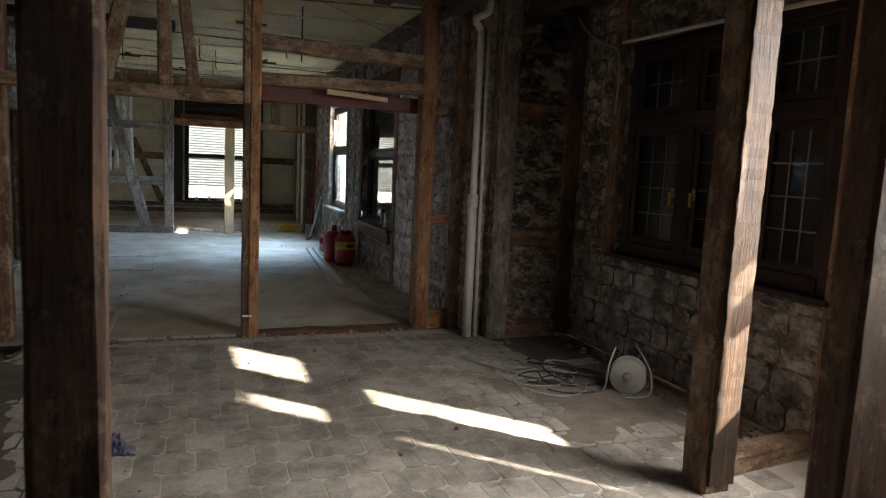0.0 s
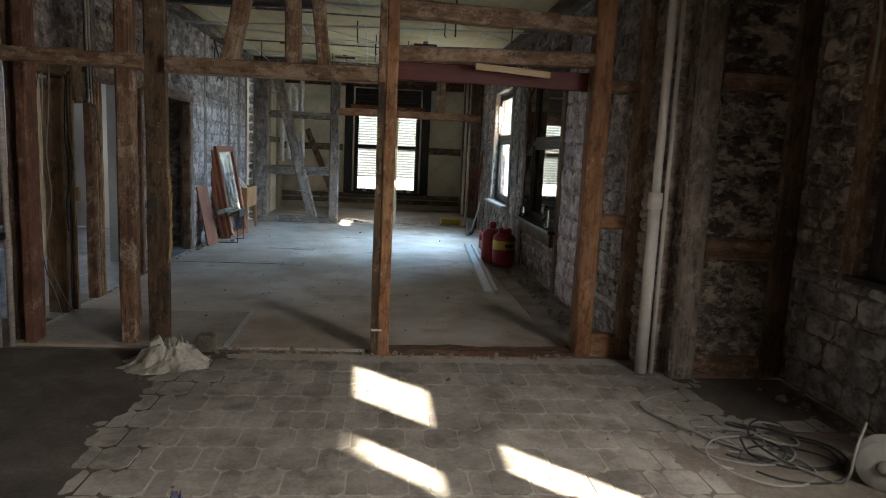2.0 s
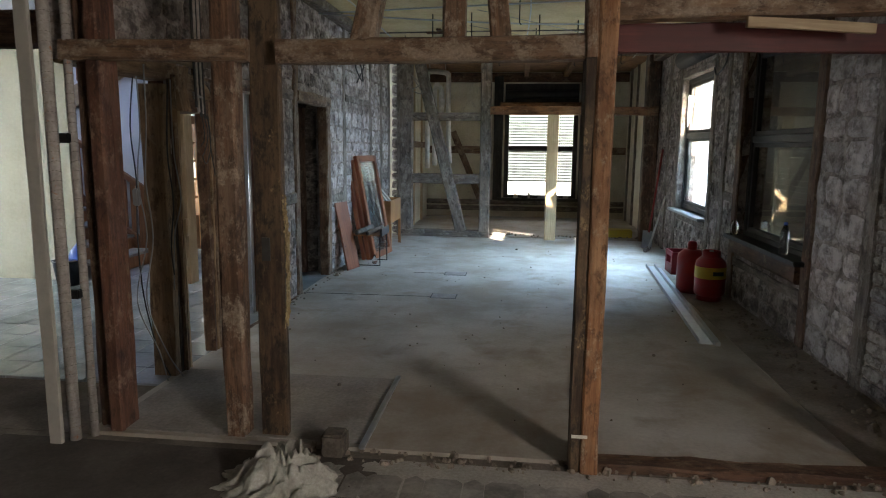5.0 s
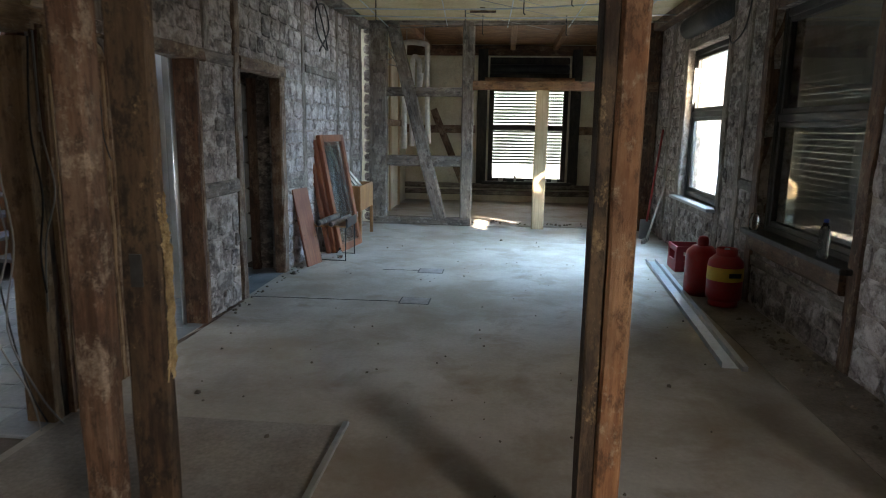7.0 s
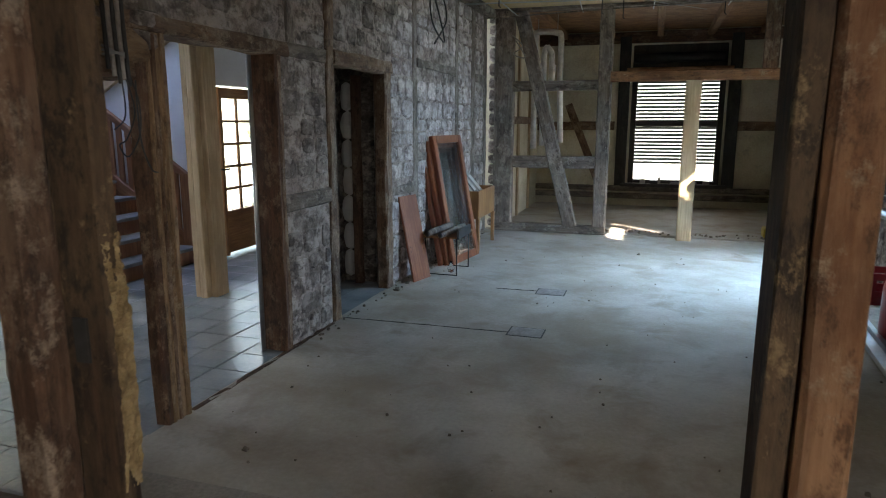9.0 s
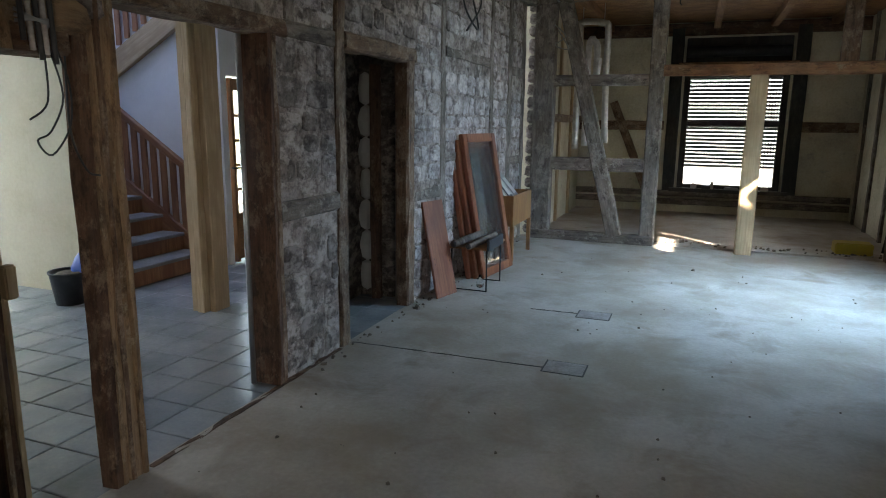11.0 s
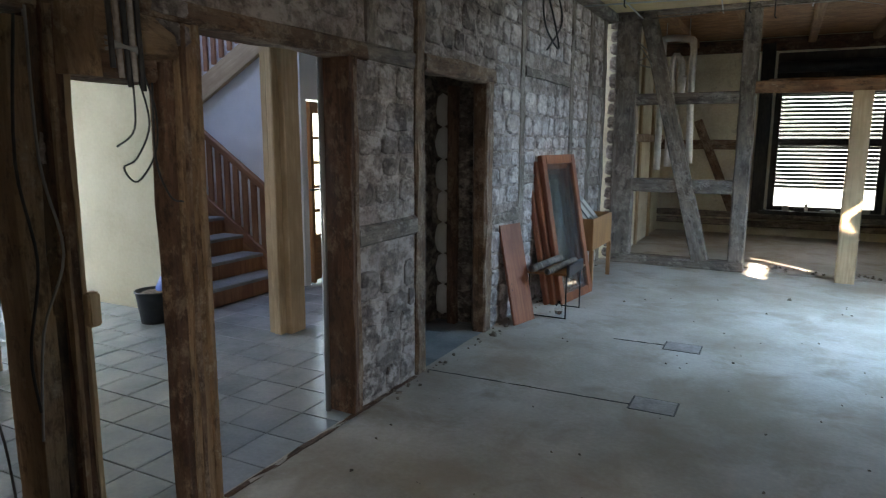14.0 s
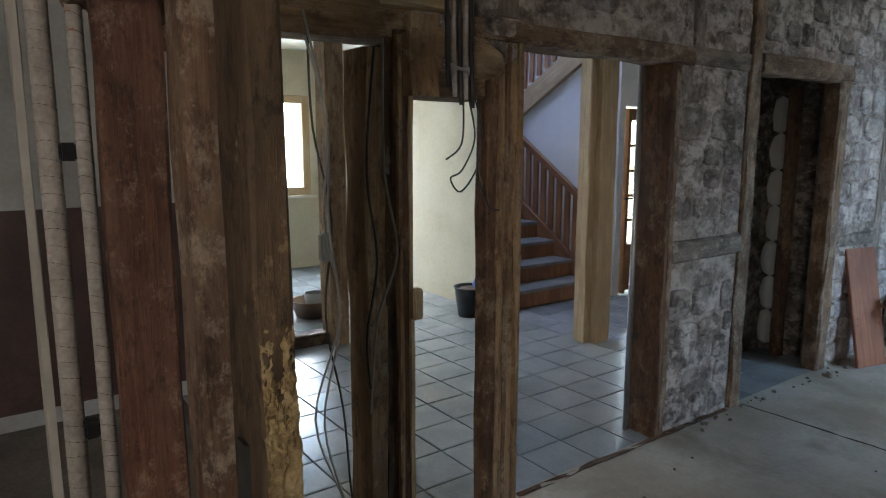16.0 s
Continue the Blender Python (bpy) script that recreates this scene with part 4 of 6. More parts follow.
upper = thing("upper_flight", (-5.6, 10.9, 2.2), "upper stair flight with a pale timber stringer and slats", "staircase")
beam("stringer", (-6.5, 10.968, 1.82), (-4.78, 10.968, 2.78), 0.06, 0.24, PINE, upper, rough=0.002)
for i in range(14):
    x = -6.4 + 0.12 * i
    z = 1.98 + (x + 6.5) * 0.56
    post("baluster", x - 0.03, x + 0.03, 10.95, 10.98, z, z + 0.7, STAIR_WOOD, upper, rough=0.001)

hall_post = thing("support_post", (-3.70, 9.60, 0), "new pale pine support post of three planks", "timber post")
post("plank", -3.80, -3.74, 9.48, 9.64, 0, 2.75, PINE, hall_post, rough=0.002)
post("plank", -3.732, -3.664, 9.46, 9.62, 0, 2.75, PINE, hall_post, rough=0.002)
post("plank", -3.658, -3.60, 9.52, 9.70, 0, 2.75, PINE, hall_post, rough=0.002)

back_door = thing("glazed_door", (-4.63, 11.5, 0), "varnished wooden glazed door with ten panes, shut", "door")
A, B = Vector((-4.675, 11.08, 0)), Vector((-4.695, 11.97, 0))
ALONG = (B - A).normalized()


def on_door(d, z):
    p = A + ALONG * d
    return (p.x, p.y, z)


DOOR_W = (B - A).length
for d0, w in ((0.06, 0.12), (DOOR_W - 0.06, 0.12)):
    beam("stile", on_door(d0, 0.01), on_door(d0, 1.96), w, 0.045, CABINET, back_door, rough=0.001)
for z, h in ((0.28, 0.50), (1.90, 0.12)):
    beam("rail", on_door(0.12, z), on_door(DOOR_W - 0.12, z), 0.045, h, CABINET, back_door, rough=0.001)
for k in range(1, 5):
    z = 0.53 + (1.84 - 0.53) * k / 5
    beam("glazing_bar", on_door(0.12, z), on_door(DOOR_W - 0.12, z), 0.035, 0.03, CABINET, back_door, rough=0.0005)
for k in range(1, 2):
    d = 0.12 + (DOOR_W - 0.24) * k / 2
    beam("glazing_bar", on_door(d, 0.53), on_door(d, 1.84), 0.03, 0.03, CABINET, back_door, rough=0.0005)
for k in range(5):
    for j in range(2):
        d0 = 0.12 + (DOOR_W - 0.24) * j / 2
        z0 = 0.53 + (1.84 - 0.53) * k / 5
        pn = part("pane", box(-4.690, -4.686, A.y + d0 + 0.01, A.y + d0 + (DOOR_W - 0.24) / 2 - 0.01, z0 + 0.012, z0 + 0.25), CLEAR, back_door)
        pn.visible_shadow = False
tube("door_handle", [on_door(0.06, 1.03), tuple(Vector(on_door(0.06, 1.03)) + Vector((0.08, -0.03, 0))), tuple(Vector(on_door(0.16, 1.03)) + Vector((0.08, -0.03, 0)))], 0.011, BLACK_METAL, back_door)
door_jamb = thing("door_frame", (-4.66, 12.08, 0), "brown door frame beside the glazed door", "door frame", kind="structure")
post("jamb", -4.628, -4.56, 12.0, 12.17, 0, 2.06, OAK_WARM, door_jamb)

side_frame = thing("side_room_frame", (-4.95, 7.8, 0), "stripped timber doorway to the side room", "door frame", kind="structure")
post("post", -4.99, -4.78, 7.78, 7.94, 0, 2.75, OAK_TAN, side_frame)
beam("threshold", (-4.95, 7.38, 0.05), (-4.90, 7.94, 0.05), 0.14, 0.10, OAK_DARK, side_frame)
window_5 = thing("window_5", (-8.12, 8.3, 0.95), "wooden side-room window flooded with daylight", "window", kind="structure")
for a, b in ((7.4, 7.5), (8.22, 8.32), (9.05, 9.15)):
    post("window_frame", -8.16, -8.09, a, b, 0.95, 2.2, PINE, window_5, rough=0.001)
part("window_sill", box(-8.16, -8.02, 7.34, 9.21, 0.915, 0.946, 0.005), WHITE_PVC, window_5)
for z in (1.0, 2.15):
    beam("window_frame", (-8.125, 7.5, z), (-8.125, 9.05, z), 0.07, 0.1, PINE, window_5, rough=0.001)
mixing_tub = thing("mortar_tub", (-5.75, 8.05, 0), "grey plastic mortar tub with a small pail in it", "tub")
smooth(part("tub", lathe([(0.0, 0.01), (0.15, 0.01), (0.2, 0.16), (0.21, 0.165), (0.19, 0.16), (0.145, 0.03), (0, 0.03)]), plain("clay_brown_plastic", (0.22, 0.14, 0.09), 0.6), mixing_tub, matrix=Matrix.Translation((-5.75, 8.05, 0))))
smooth(part("pail", lathe([(0.0, 0.03), (0.08, 0.03), (0.1, 0.22), (0.09, 0.215), (0.07, 0.05), (0, 0.05)]), CABLE_GREY, mixing_tub, matrix=Matrix.Translation((-5.75, 8.08, 0.005))))
bucket = thing("bucket", (-4.90, 9.27, 0), "black builder's bucket full of rubbish beside the wall", "bucket")
smooth(part("body", lathe([(0.0, 0.0), (0.115, 0.0), (0.15, 0.26), (0.158, 0.265), (0.158, 0.28), (0.143, 0.275), (0.11, 0.02), (0, 0.02)]), BLACK_PLASTIC, bucket, matrix=Matrix.Translation((-4.90, 9.27, 0))))
smooth(part("contents", lathe([(0.0, 0.25), (0.08, 0.27), (0.138, 0.24)]), RUBBLE, bucket, matrix=Matrix.Translation((-4.90, 9.27, 0))))
dustpan = tagged(smooth(part("dustpan", lathe([(0.0, 0.0), (0.10, 0.01), (0.11, 0.05), (0.085, 0.16), (0.03, 0.26), (0.018, 0.36), (0.0, 0.37)], 14), BLUE_PLASTIC, matrix=pose(-4.86, 9.33, 0.24, -14, 6, 0) @ Matrix.Diagonal((0.9, 0.25, 0.8, 1)))), "blue plastic hand shovel standing in the bucket", "dustpan")
lintel_beam = tagged(beam("ceiling_beam", (-4.4, 6.6, 2.25), (LX - 0.17, 6.6, 2.25), 0.14, 0.22, OAK_DARK), "dark old beam over the tiled hallway", "beam", kind="structure")
conduit = tagged(tube("conduit", [(-2.405, 8.418, 0), (-2.405, 8.418, 2.0)], 0.016, STEEL, smooth_path=False), "thin grey steel conduit beside the door jamb", "conduit")
foam = thing("foam_seam", (-2.72, 10.49, 0.05), "white expanding foam bulging from a dark joint", "foam seam")
for k in range(7):
    part("foam_lump", lathe([(0.0, 0.0), (0.05, 0.03), (0.062 + 0.012 * (k % 3), 0.14), (0.045, 0.25), (0.0, 0.28)], 10), FOAM, foam, matrix=Matrix.Translation((-2.72 + 0.008 * (k % 2), 10.485, 0.05 + 0.27 * k)) @ Matrix.Diagonal((1.1, 0.5, 1, 1)))
store_board = tagged(post("leaning_plank", -2.64, -2.56, 10.40, 10.47, 0, 2.0, OAK_DARK), "dark plank standing in the store", "plank")

# pieces over the side light: rough timber block, conduits and cables
lintel_block = thing("lintel_block", (-2.24, 7.05, 1.87), "splintered timber block with old mortar above the side light", "timber", kind="structure")
# Tan oak here is lightened to make the blocks look lit.
beam("block", (-2.30, 6.86, 1.95), (-2.30, 7.30, 1.93), 0.17, 0.16, OAK_TAN, lintel_block, rough=0.02)
beam("block", (-2.25, 6.72, 2.13), (-2.25, 7.12, 2.13), 0.15, 0.12, PINE, lintel_block, rough=0.008)
post("block", -2.33, -2.2, 6.84, 6.98, 1.77, 2.06, OAK_TAN, lintel_block, rough=0.016)
bundle = thing("conduit_bundle", (-2.19, 7.08, 1.8), "bundle of dark flexible conduits ending over the side light", "conduits")
for k, (y, low) in enumerate(((6.985, 1.80), (7.012, 1.77), (7.040, 1.74), (7.068, 1.76), (7.095, 1.73))):
    tube("conduit", [(-2.175, y + 0.03, 3.0), (-2.165, y + 0.012 * (k % 2), 2.4), (-2.16, y, 2.0), (-2.155, y + 0.004 * (k % 3), low)], 0.0095, PIPE_WRAP if k % 2 else CABLE_DARK, bundle)
for k in range(3):
    tube("tie", [(-2.172, 6.972, 1.86 + 0.02 * k), (-2.142, 7.03, 1.87), (-2.172, 7.108, 1.85 + 0.015 * k)], 0.006, CABLE_GREY, bundle)
loop = thing("hanging_cables", (-2.18, 7.1, 1.4), "black cable ends hanging in a loop", "cables")
tube("cable", [(-2.16, 7.08, 1.78), (-2.14, 7.10, 1.62), (-2.14, 7.04, 1.50), (-2.12, 6.97, 1.47), (-2.12, 7.02, 1.42), (-2.13, 7.11, 1.52), (-2.14, 7.13, 1.66), (-2.16, 7.11, 1.78)], 0.0035, CABLE_DARK, loop)
tube("cable", [(-2.16, 7.06, 1.76), (-2.13, 7.03, 1.6), (-2.12, 6.95, 1.54)], 0.0035, CABLE_DARK, loop)
tube("cable", [(-2.15, 7.13, 1.76), (-2.12, 7.10, 1.5), (-2.13, 7.16, 1.36), (-2.18, 7.26, 1.33)], 0.004, CABLE_DARK, loop)
post_cables = thing("post_cables", (-2.18, 6.6, 0), "grey and black cables hanging along the timber", "cables")
for k, (x, y, sway, m) in enumerate(((-2.36, 6.57, 0.05, CABLE_GREY), (-2.40, 6.62, -0.04, CABLE_DARK), (-2.30, 6.56, 0.03, CABLE_GREY))):
    tube("cable", [(x + 0.10, y - 0.12, 2.02), (x + 0.03, y - 0.04 + sway, 1.66), (x, y, 1.32), (x + 0.01, y + sway, 0.95), (x - 0.02, y - sway, 0.55), (x + 0.06, y + 0.03, 0.2), (x + 0.13, y + 0.05 * k, 0.004)], 0.0045, m, post_cables)
part("junction_box", box(-2.40, -2.36, 6.56, 6.60, 1.16, 1.27, 0.008), CABLE_GREY, post_cables)
tube("cable", [(-2.20, 6.70, 1.93), (-2.205, 6.665, 1.5), (-2.20, 6.70, 1.18), (-2.205, 6.655, 0.9), (-2.20, 6.665, 0.7)], 0.005, CABLE_DARK, post_cables)
tube("cable", [(-2.20, 6.735, 1.96), (-2.20, 6.735, 1.5), (-2.19, 6.78, 1.2), (-2.205, 6.70, 0.95), (-2.205, 6.665, 0.6)], 0.0045, CABLE_GREY, post_cables)
socket = tagged(part("junction_box", box(-2.235, -2.195, 6.855, 6.90, 0.93, 1.05, 0.006), PINE), "small wooden block nailed to the post", "block")

mould = thing("jamb_strips", (LX + 0.02, 7.35, 0), "narrow pale wooden strips along the stripped jambs, one dark backing between studs", "trim", kind="structure")
# The strip at 6.757 is a dark backing in the gap between two studs.
for y0, y1, x1, z1, m in ((7.385, 7.41, 0.03, 2.0, OAK_TAN), (7.325, 7.345, 0.025, 2.0, OAK), (7.285, 7.305, 0.022, 1.98, OAK_TAN), (6.80, 6.82, 0.03, 1.98, OAK_TAN), (6.757, 6.788, 0.004, 1.98, OAK_CHAR_SHADE), (6.855, 6.872, 0.02, 1.77, PINE)):
    post("strip", LX + 0.006, LX + x1, y0, y1, 0.0, z1, m, mould, rough=0.004)

# ---- front room things ----
risers = thing("heating_pipes", (-2.2, 5.58, 0), "two bandage-wrapped heating pipes beside a white board", "pipes")
tube("pipe", [(-2.27, 5.71, -0.02), (-2.27, 5.71, 2.98)], 0.029, PIPE_WRAP, risers, sides=14, smooth_path=False)
tube("pipe", [(-2.215, 5.79, -0.02), (-2.215, 5.79, 2.98)], 0.021, PIPE_WRAP, risers, sides=14, smooth_path=False)
for k in range(60):
    z = 0.06 + 0.048 * k
    for x, y, r in ((-2.27, 5.71, 0.0287), (-2.215, 5.79, 0.0207)):
        a = [(x + r * math.cos(t), y + r * math.sin(t), z + 0.011 * math.cos(t + 0.7 + 0.3 * math.sin(k * 2.3))) for t in np.linspace(0, 2 * math.pi, 11)]
        tube("wrap_edge", a, 0.0015, RUBBLE, risers, sides=4, smooth_path=False)
post("backing_board", -2.375, -2.303, 5.645, 5.67, -0.02, 2.98, OLD_BOARD, risers, rough=0.002)
for z in (0.75, 1.55):
    part("pipe_clip", box(-2.26, -2.21, 5.73, 5.77, z, z + 0.05, 0.005), BLACK_METAL, risers)
# Widened to close a bright slit, so the gap reads as shade.
tagged(post("timber_post", -2.235, -2.15, 5.87, 5.955, -0.02, 2.98, OAK_DARK), "thin dark post filling the gap beside the wrapped pipes", "timber post", kind="structure")

drain = thing("waste_pipes", (2.32, 5.40, 0), "white plastic waste pipes running up beside the post", "pipes")
tube("pipe", [(2.268, 5.42, -0.02), (2.262, 5.42, 1.25)], 0.042, WHITE_PVC, drain, sides=14, smooth_path=False)
tube("collar", [(2.262, 5.42, 1.17), (2.262, 5.42, 1.28)], 0.05, WHITE_PVC, drain, sides=14, smooth_path=False)
tube("pipe", [(2.262, 5.42, 1.2), (2.262, 5.42, 2.55), (2.25, 5.42, 2.70), (2.19, 5.38, 2.77), (2.29, 5.34, 2.84), (2.30, 5.34, 2.98)], 0.03, WHITE_PVC, drain, sides=12)
tube("pipe", [(2.335, 5.40, -0.02), (2.325, 5.40, 2.7)], 0.016, WHITE_PVC, drain, smooth_path=False)
vent = thing("wall_fan", (2.92, PANEL_Y - 0.02, 2.66), "black round fan opening high in the sooty wall", "wall fan")
FAN = pose(2.92, PANEL_Y - 0.03, 2.70, 90, 0, 0)
smooth(part("rim", lathe([(0.15, -0.02), (0.16, 0.03), (0.135, 0.035), (0.13, -0.02)]), BLACK_PLASTIC, vent, matrix=FAN))
smooth(part("hub", lathe([(0.0, 0.02), (0.035, 0.015), (0.04, -0.02)]), BLACK_METAL, vent, matrix=FAN))
for k in range(5):
    part("blade", box(0.035, 0.13, -0.03, 0.03, -0.004, 0.0), BLACK_PLASTIC, vent, matrix=FAN @ pose(0, 0, 0, 22, 0, 72 * k))
trunking = tagged(tube("cable_trunking", [(3.19, 4.66, 2.57), (3.19, 3.4, 2.53), (3.19, 0.5, 2.40)], 0.016, WHITE_PVC), "white cable conduit along the top of the window", "conduit")
drop = tagged(tube("loose_cable", [(2.42, 2.1, 2.98), (2.40, 2.08, 2.75), (2.43, 2.1, 2.55), (2.42, 2.06, 2.42)], 0.01, WHITE_PVC), "loose white cable hanging from the ceiling", "cable")
corner_cable = tagged(tube("corner_cable", [(3.10, 5.22, 2.86), (3.12, 5.1, 2.72), (3.17, 4.9, 2.60), (3.20, 4.72, 2.48), (3.19, 4.70, 2.0)], 0.012, CABLE_GREY), "grey cable bent over the window corner", "cable")

reel = thing("cable_reel", (2.83, 3.78, 0), "grey plastic cable reel standing on its side", "cable reel")
RM = pose(2.83, 3.78, 0.105, 90, 0, -38) @ Matrix.Scale(0.72, 4)
GREY_PLASTIC = plain("pale_grey_plastic", (0.42, 0.41, 0.38), 0.5)
for z in (-0.085, 0.085):
    smooth(part("flange", lathe([(0.0, -0.008), (0.165, -0.008), (0.172, 0.0), (0.165, 0.008), (0.0, 0.008)]), GREY_PLASTIC, reel, matrix=RM @ Matrix.Translation((0, 0, z))))
smooth(part("drum", lathe([(0.09, -0.08), (0.12, -0.05), (0.12, 0.05), (0.09, 0.08)]), CABLE_DARK, reel, matrix=RM))
smooth(part("hub", lathe([(0.0, 0.0), (0.05, 0.0), (0.045, 0.03), (0.0, 0.03)]), CABLE_GREY, reel, matrix=RM @ Matrix.Translation((0, 0, 0.093))))
coil = thing("cable_heap", (2.45, 4.1, 0), "tangle of grey extension cable on the dusty floor", "cables")
rc = random.Random(3)
for k in range(9):
    cx, cy, r = 2.45 + rc.uniform(-0.15, 0.15), 4.15 + rc.uniform(-0.18, 0.18), rc.uniform(0.12, 0.30)
    ph, hgt = rc.uniform(0, 6), rc.uniform(0.01, 0.22)
    tube("cable_loop", [(cx + r * math.cos(ph + t), cy + 0.8 * r * math.sin(ph + t), -0.005 + max(0.0, hgt * math.sin(t * 0.5 + ph))) for t in np.linspace(0, 5.6, 12)], 0.006, CABLE_GREY if k % 2 else CABLE_DARK, coil, sides=6)
tube("cable_loop", [(2.72, 3.8, 0.3), (2.62, 3.72, 0.2), (2.6, 3.75, 0.02), (2.5, 3.95, 0.0), (2.2, 4.3, 0.0), (2.0, 4.75, 0.0), (2.35, 5.0, 0.0)], 0.007, CABLE_GREY, coil, sides=6)
tube("cable_loop", [(2.86, 3.75, 0.32), (2.92, 3.66, 0.16), (2.88, 3.6, 0.01), (2.7, 3.62, 0.0)], 0.007, CABLE_GREY, coil, sides=6)


def crumpled(name, centre, sx, sy, h, material, seed):
    bm = bmesh.new()
    n = 64
    grid = []
    for i in range(n):
        row = []
        for j in range(n):
            u, v = 2 * i / (n - 1) - 1, 2 * j / (n - 1) - 1
            rr = min(1.0, math.hypot(u, v))
            edge = 1 + 0.35 * noise.noise((u * 2 + seed, v * 2, 3)) + 0.15 * noise.noise((u * 6, v * 6 + seed, 3))
            # a heap with sharp creased folds at three sizes, thinning to a ragged skirt
            wu, wv = u + 0.35 * noise.noise((u * 1.6, v * 1.6 + seed, 0.5)), v + 0.35 * noise.noise((u * 1.6 + seed, v * 1.6, 4.5))
            r1 = 1 - 2.2 * abs(noise.noise((wu * 1.9 + seed, wv * 2.6, 1.5)))
            r2 = 1 - 2.2 * abs(noise.noise((wu * 4.2, wv * 5.2 + seed, 2.5)))
            r3 = 1 - 2.2 * abs(noise.noise((wu * 9 + seed, wv * 10, 3.5)))
            heap = math.exp(-2.2 * ((u - 0.1) ** 2 + (v - 0.1) ** 2))
            out_to = max(0.0, 1 - rr ** 5)
            z = h * out_to * (heap * (0.30 + 0.62 * max(0.0, r1)) + (0.08 + 0.36 * heap) * r2 + (0.05 + 0.16 * heap) * r3)
            row.append(bm.verts.new((centre[0] + u * sx * edge * (1.0 if abs(u) < 0.9 else 0.95), centre[1] + v * sy * edge, centre[2] + max(z, 0.004))))
        grid.append(row)
    for i in range(n - 1):
        for j in range(n - 1):
            bm.faces.new((grid[i][j], grid[i + 1][j], grid[i + 1][j + 1], grid[i][j + 1]))
    return smooth(part(name, bm, material))


tagged(crumpled("rag", (-1.05, 5.42, -0.018), 0.29, 0.21, 0.17, CLOTH, 4), "crumpled dirty pale cloth on the floor by the posts", "rag")
tagged(crumpled("rubber_glove", (-0.42, 3.55, -0.018), 0.09, 0.06, 0.08, NAVY, 9), "dark blue rubber glove lying on the tiles", "glove")
brick_bit = tagged(part("brick_stub", box(-0.92, -0.80, 5.68, 5.80, -0.01, 0.11, 0.012), RUBBLE), "broken light brick at the end of the posts", "brick")
daub_bm = bmesh.new()
NU, NV = 22, 160
gd = []
for i in range(NV + 1):
    row = []
    for j in range(NU + 1):
        n1 = noise.noise((j * 0.12, i * 0.10, 1)) + 0.6 * noise.noise((j * 0.3, i * 0.35, 5))
        limit = 0.86 + 0.22 * noise.noise((j * 0.13, 3, 2)) + 0.20 * noise.noise((j * 0.16, i * 0.20, 2)) + 0.10 * noise.noise((j * 0.5, i * 0.6, 6))
        ends = min(limit - i / NV, i / NV - 0.10 - 0.2 * noise.noise((j * 0.2, 9, 4)))
        row.append(daub_bm.verts.new((-1.157 + max(-0.02, min(0.012, 0.004 + 0.06 * ends)) + 0.007 * n1, 5.874 + 0.060 * j / NU, 0.60 + 0.70 * i / NV)))
    gd.append(row)
for i in range(NV):
    for j in range(NU):
        daub_bm.faces.new((gd[i][j], gd[i][j + 1], gd[i + 1][j + 1], gd[i + 1][j]))
OCHRE = surface("ochre_clay_daub", [(0.3, (0.13, 0.08, 0.035)), (0.5, (0.33, 0.235, 0.115)), (0.7, (0.46, 0.355, 0.20))], 14, 70, 0.95, 0.7, 0.02)
part("clay_daub", daub_bm, OCHRE, partition, "flaking ochre clay daub")
part("mortise", box(-1.268, -1.225, 5.864, 5.872, 0.96, 1.08), CABLE_DARK, partition, "dark empty mortise")
part("nail_tag", box(0.325, 0.40, 5.694, 5.70, 0.17, 0.185), WHITE_PVC, partition)
wedge = beam("pine_wedge", (1.0, 5.74, 2.10), (1.55, 5.80, 2.075), 0.03, 0.045, PINE, partition, "pale splintered wedge")

# ---- hall things ----
gas = thing("gas_bottle", (2.03, 9.66, 0), "red steel gas bottle with a yellow label band", "gas bottle", "gas bottles by the wall")
GM = Matrix.Translation((2.03, 9.66, 0))
smooth(part("foot_ring", lathe([(0.12, 0.0), (0.125, 0.0), (0.125, 0.05), (0.115, 0.05)]), RED_GAS, gas, matrix=GM))
smooth(part("body", lathe([(0.0, 0.03), (0.10, 0.03), (0.148, 0.07), (0.152, 0.10), (0.152, 0.37), (0.145, 0.41), (0.10, 0.455), (0.04, 0.47), (0.0, 0.47)]), RED_GAS, gas, matrix=GM))
smooth(part("label_band", lathe([(0.1525, 0.24), (0.1545, 0.245), (0.1545, 0.355), (0.1525, 0.36)]), YELLOW, gas, "yellow printed band", matrix=GM))
part("print_bar", box(-0.05, 0.06, -0.160, -0.153, 0.28, 0.32), BLACK_PLASTIC, gas, matrix=GM @ pose(0, 0, 0, 0, 0, 12))
smooth(part("collar", lathe([(0.085, 0.44), (0.09, 0.45), (0.09, 0.52), (0.083, 0.52), (0.083, 0.45)]), RED_GAS, gas, matrix=GM))
smooth(part("valve", lathe([(0.0, 0.46), (0.025, 0.46), (0.022, 0.52), (0.0, 0.525)]), STEEL, gas, matrix=GM))
gas2 = thing("gas_bottle", (1.93, 10.04, 0), "dull red gas bottle with a tall valve cap", "gas bottle", "gas bottles by the wall")
GM = Matrix.Translation((1.93, 10.04, 0))
smooth(part("body", lathe([(0.0, 0.0), (0.13, 0.0), (0.145, 0.03), (0.148, 0.08), (0.148, 0.38), (0.14, 0.42), (0.09, 0.47), (0.0, 0.48)]), RED_GAS, gas2, matrix=GM))
smooth(part("valve_cap", lathe([(0.045, 0.45), (0.05, 0.46), (0.05, 0.53), (0.04, 0.56), (0.0, 0.57)]), RED_GAS, gas2, matrix=GM))
crate = thing("crate", (2.10, 11.30, 0), "red plastic bottle crate on the floor by the wall", "crate")
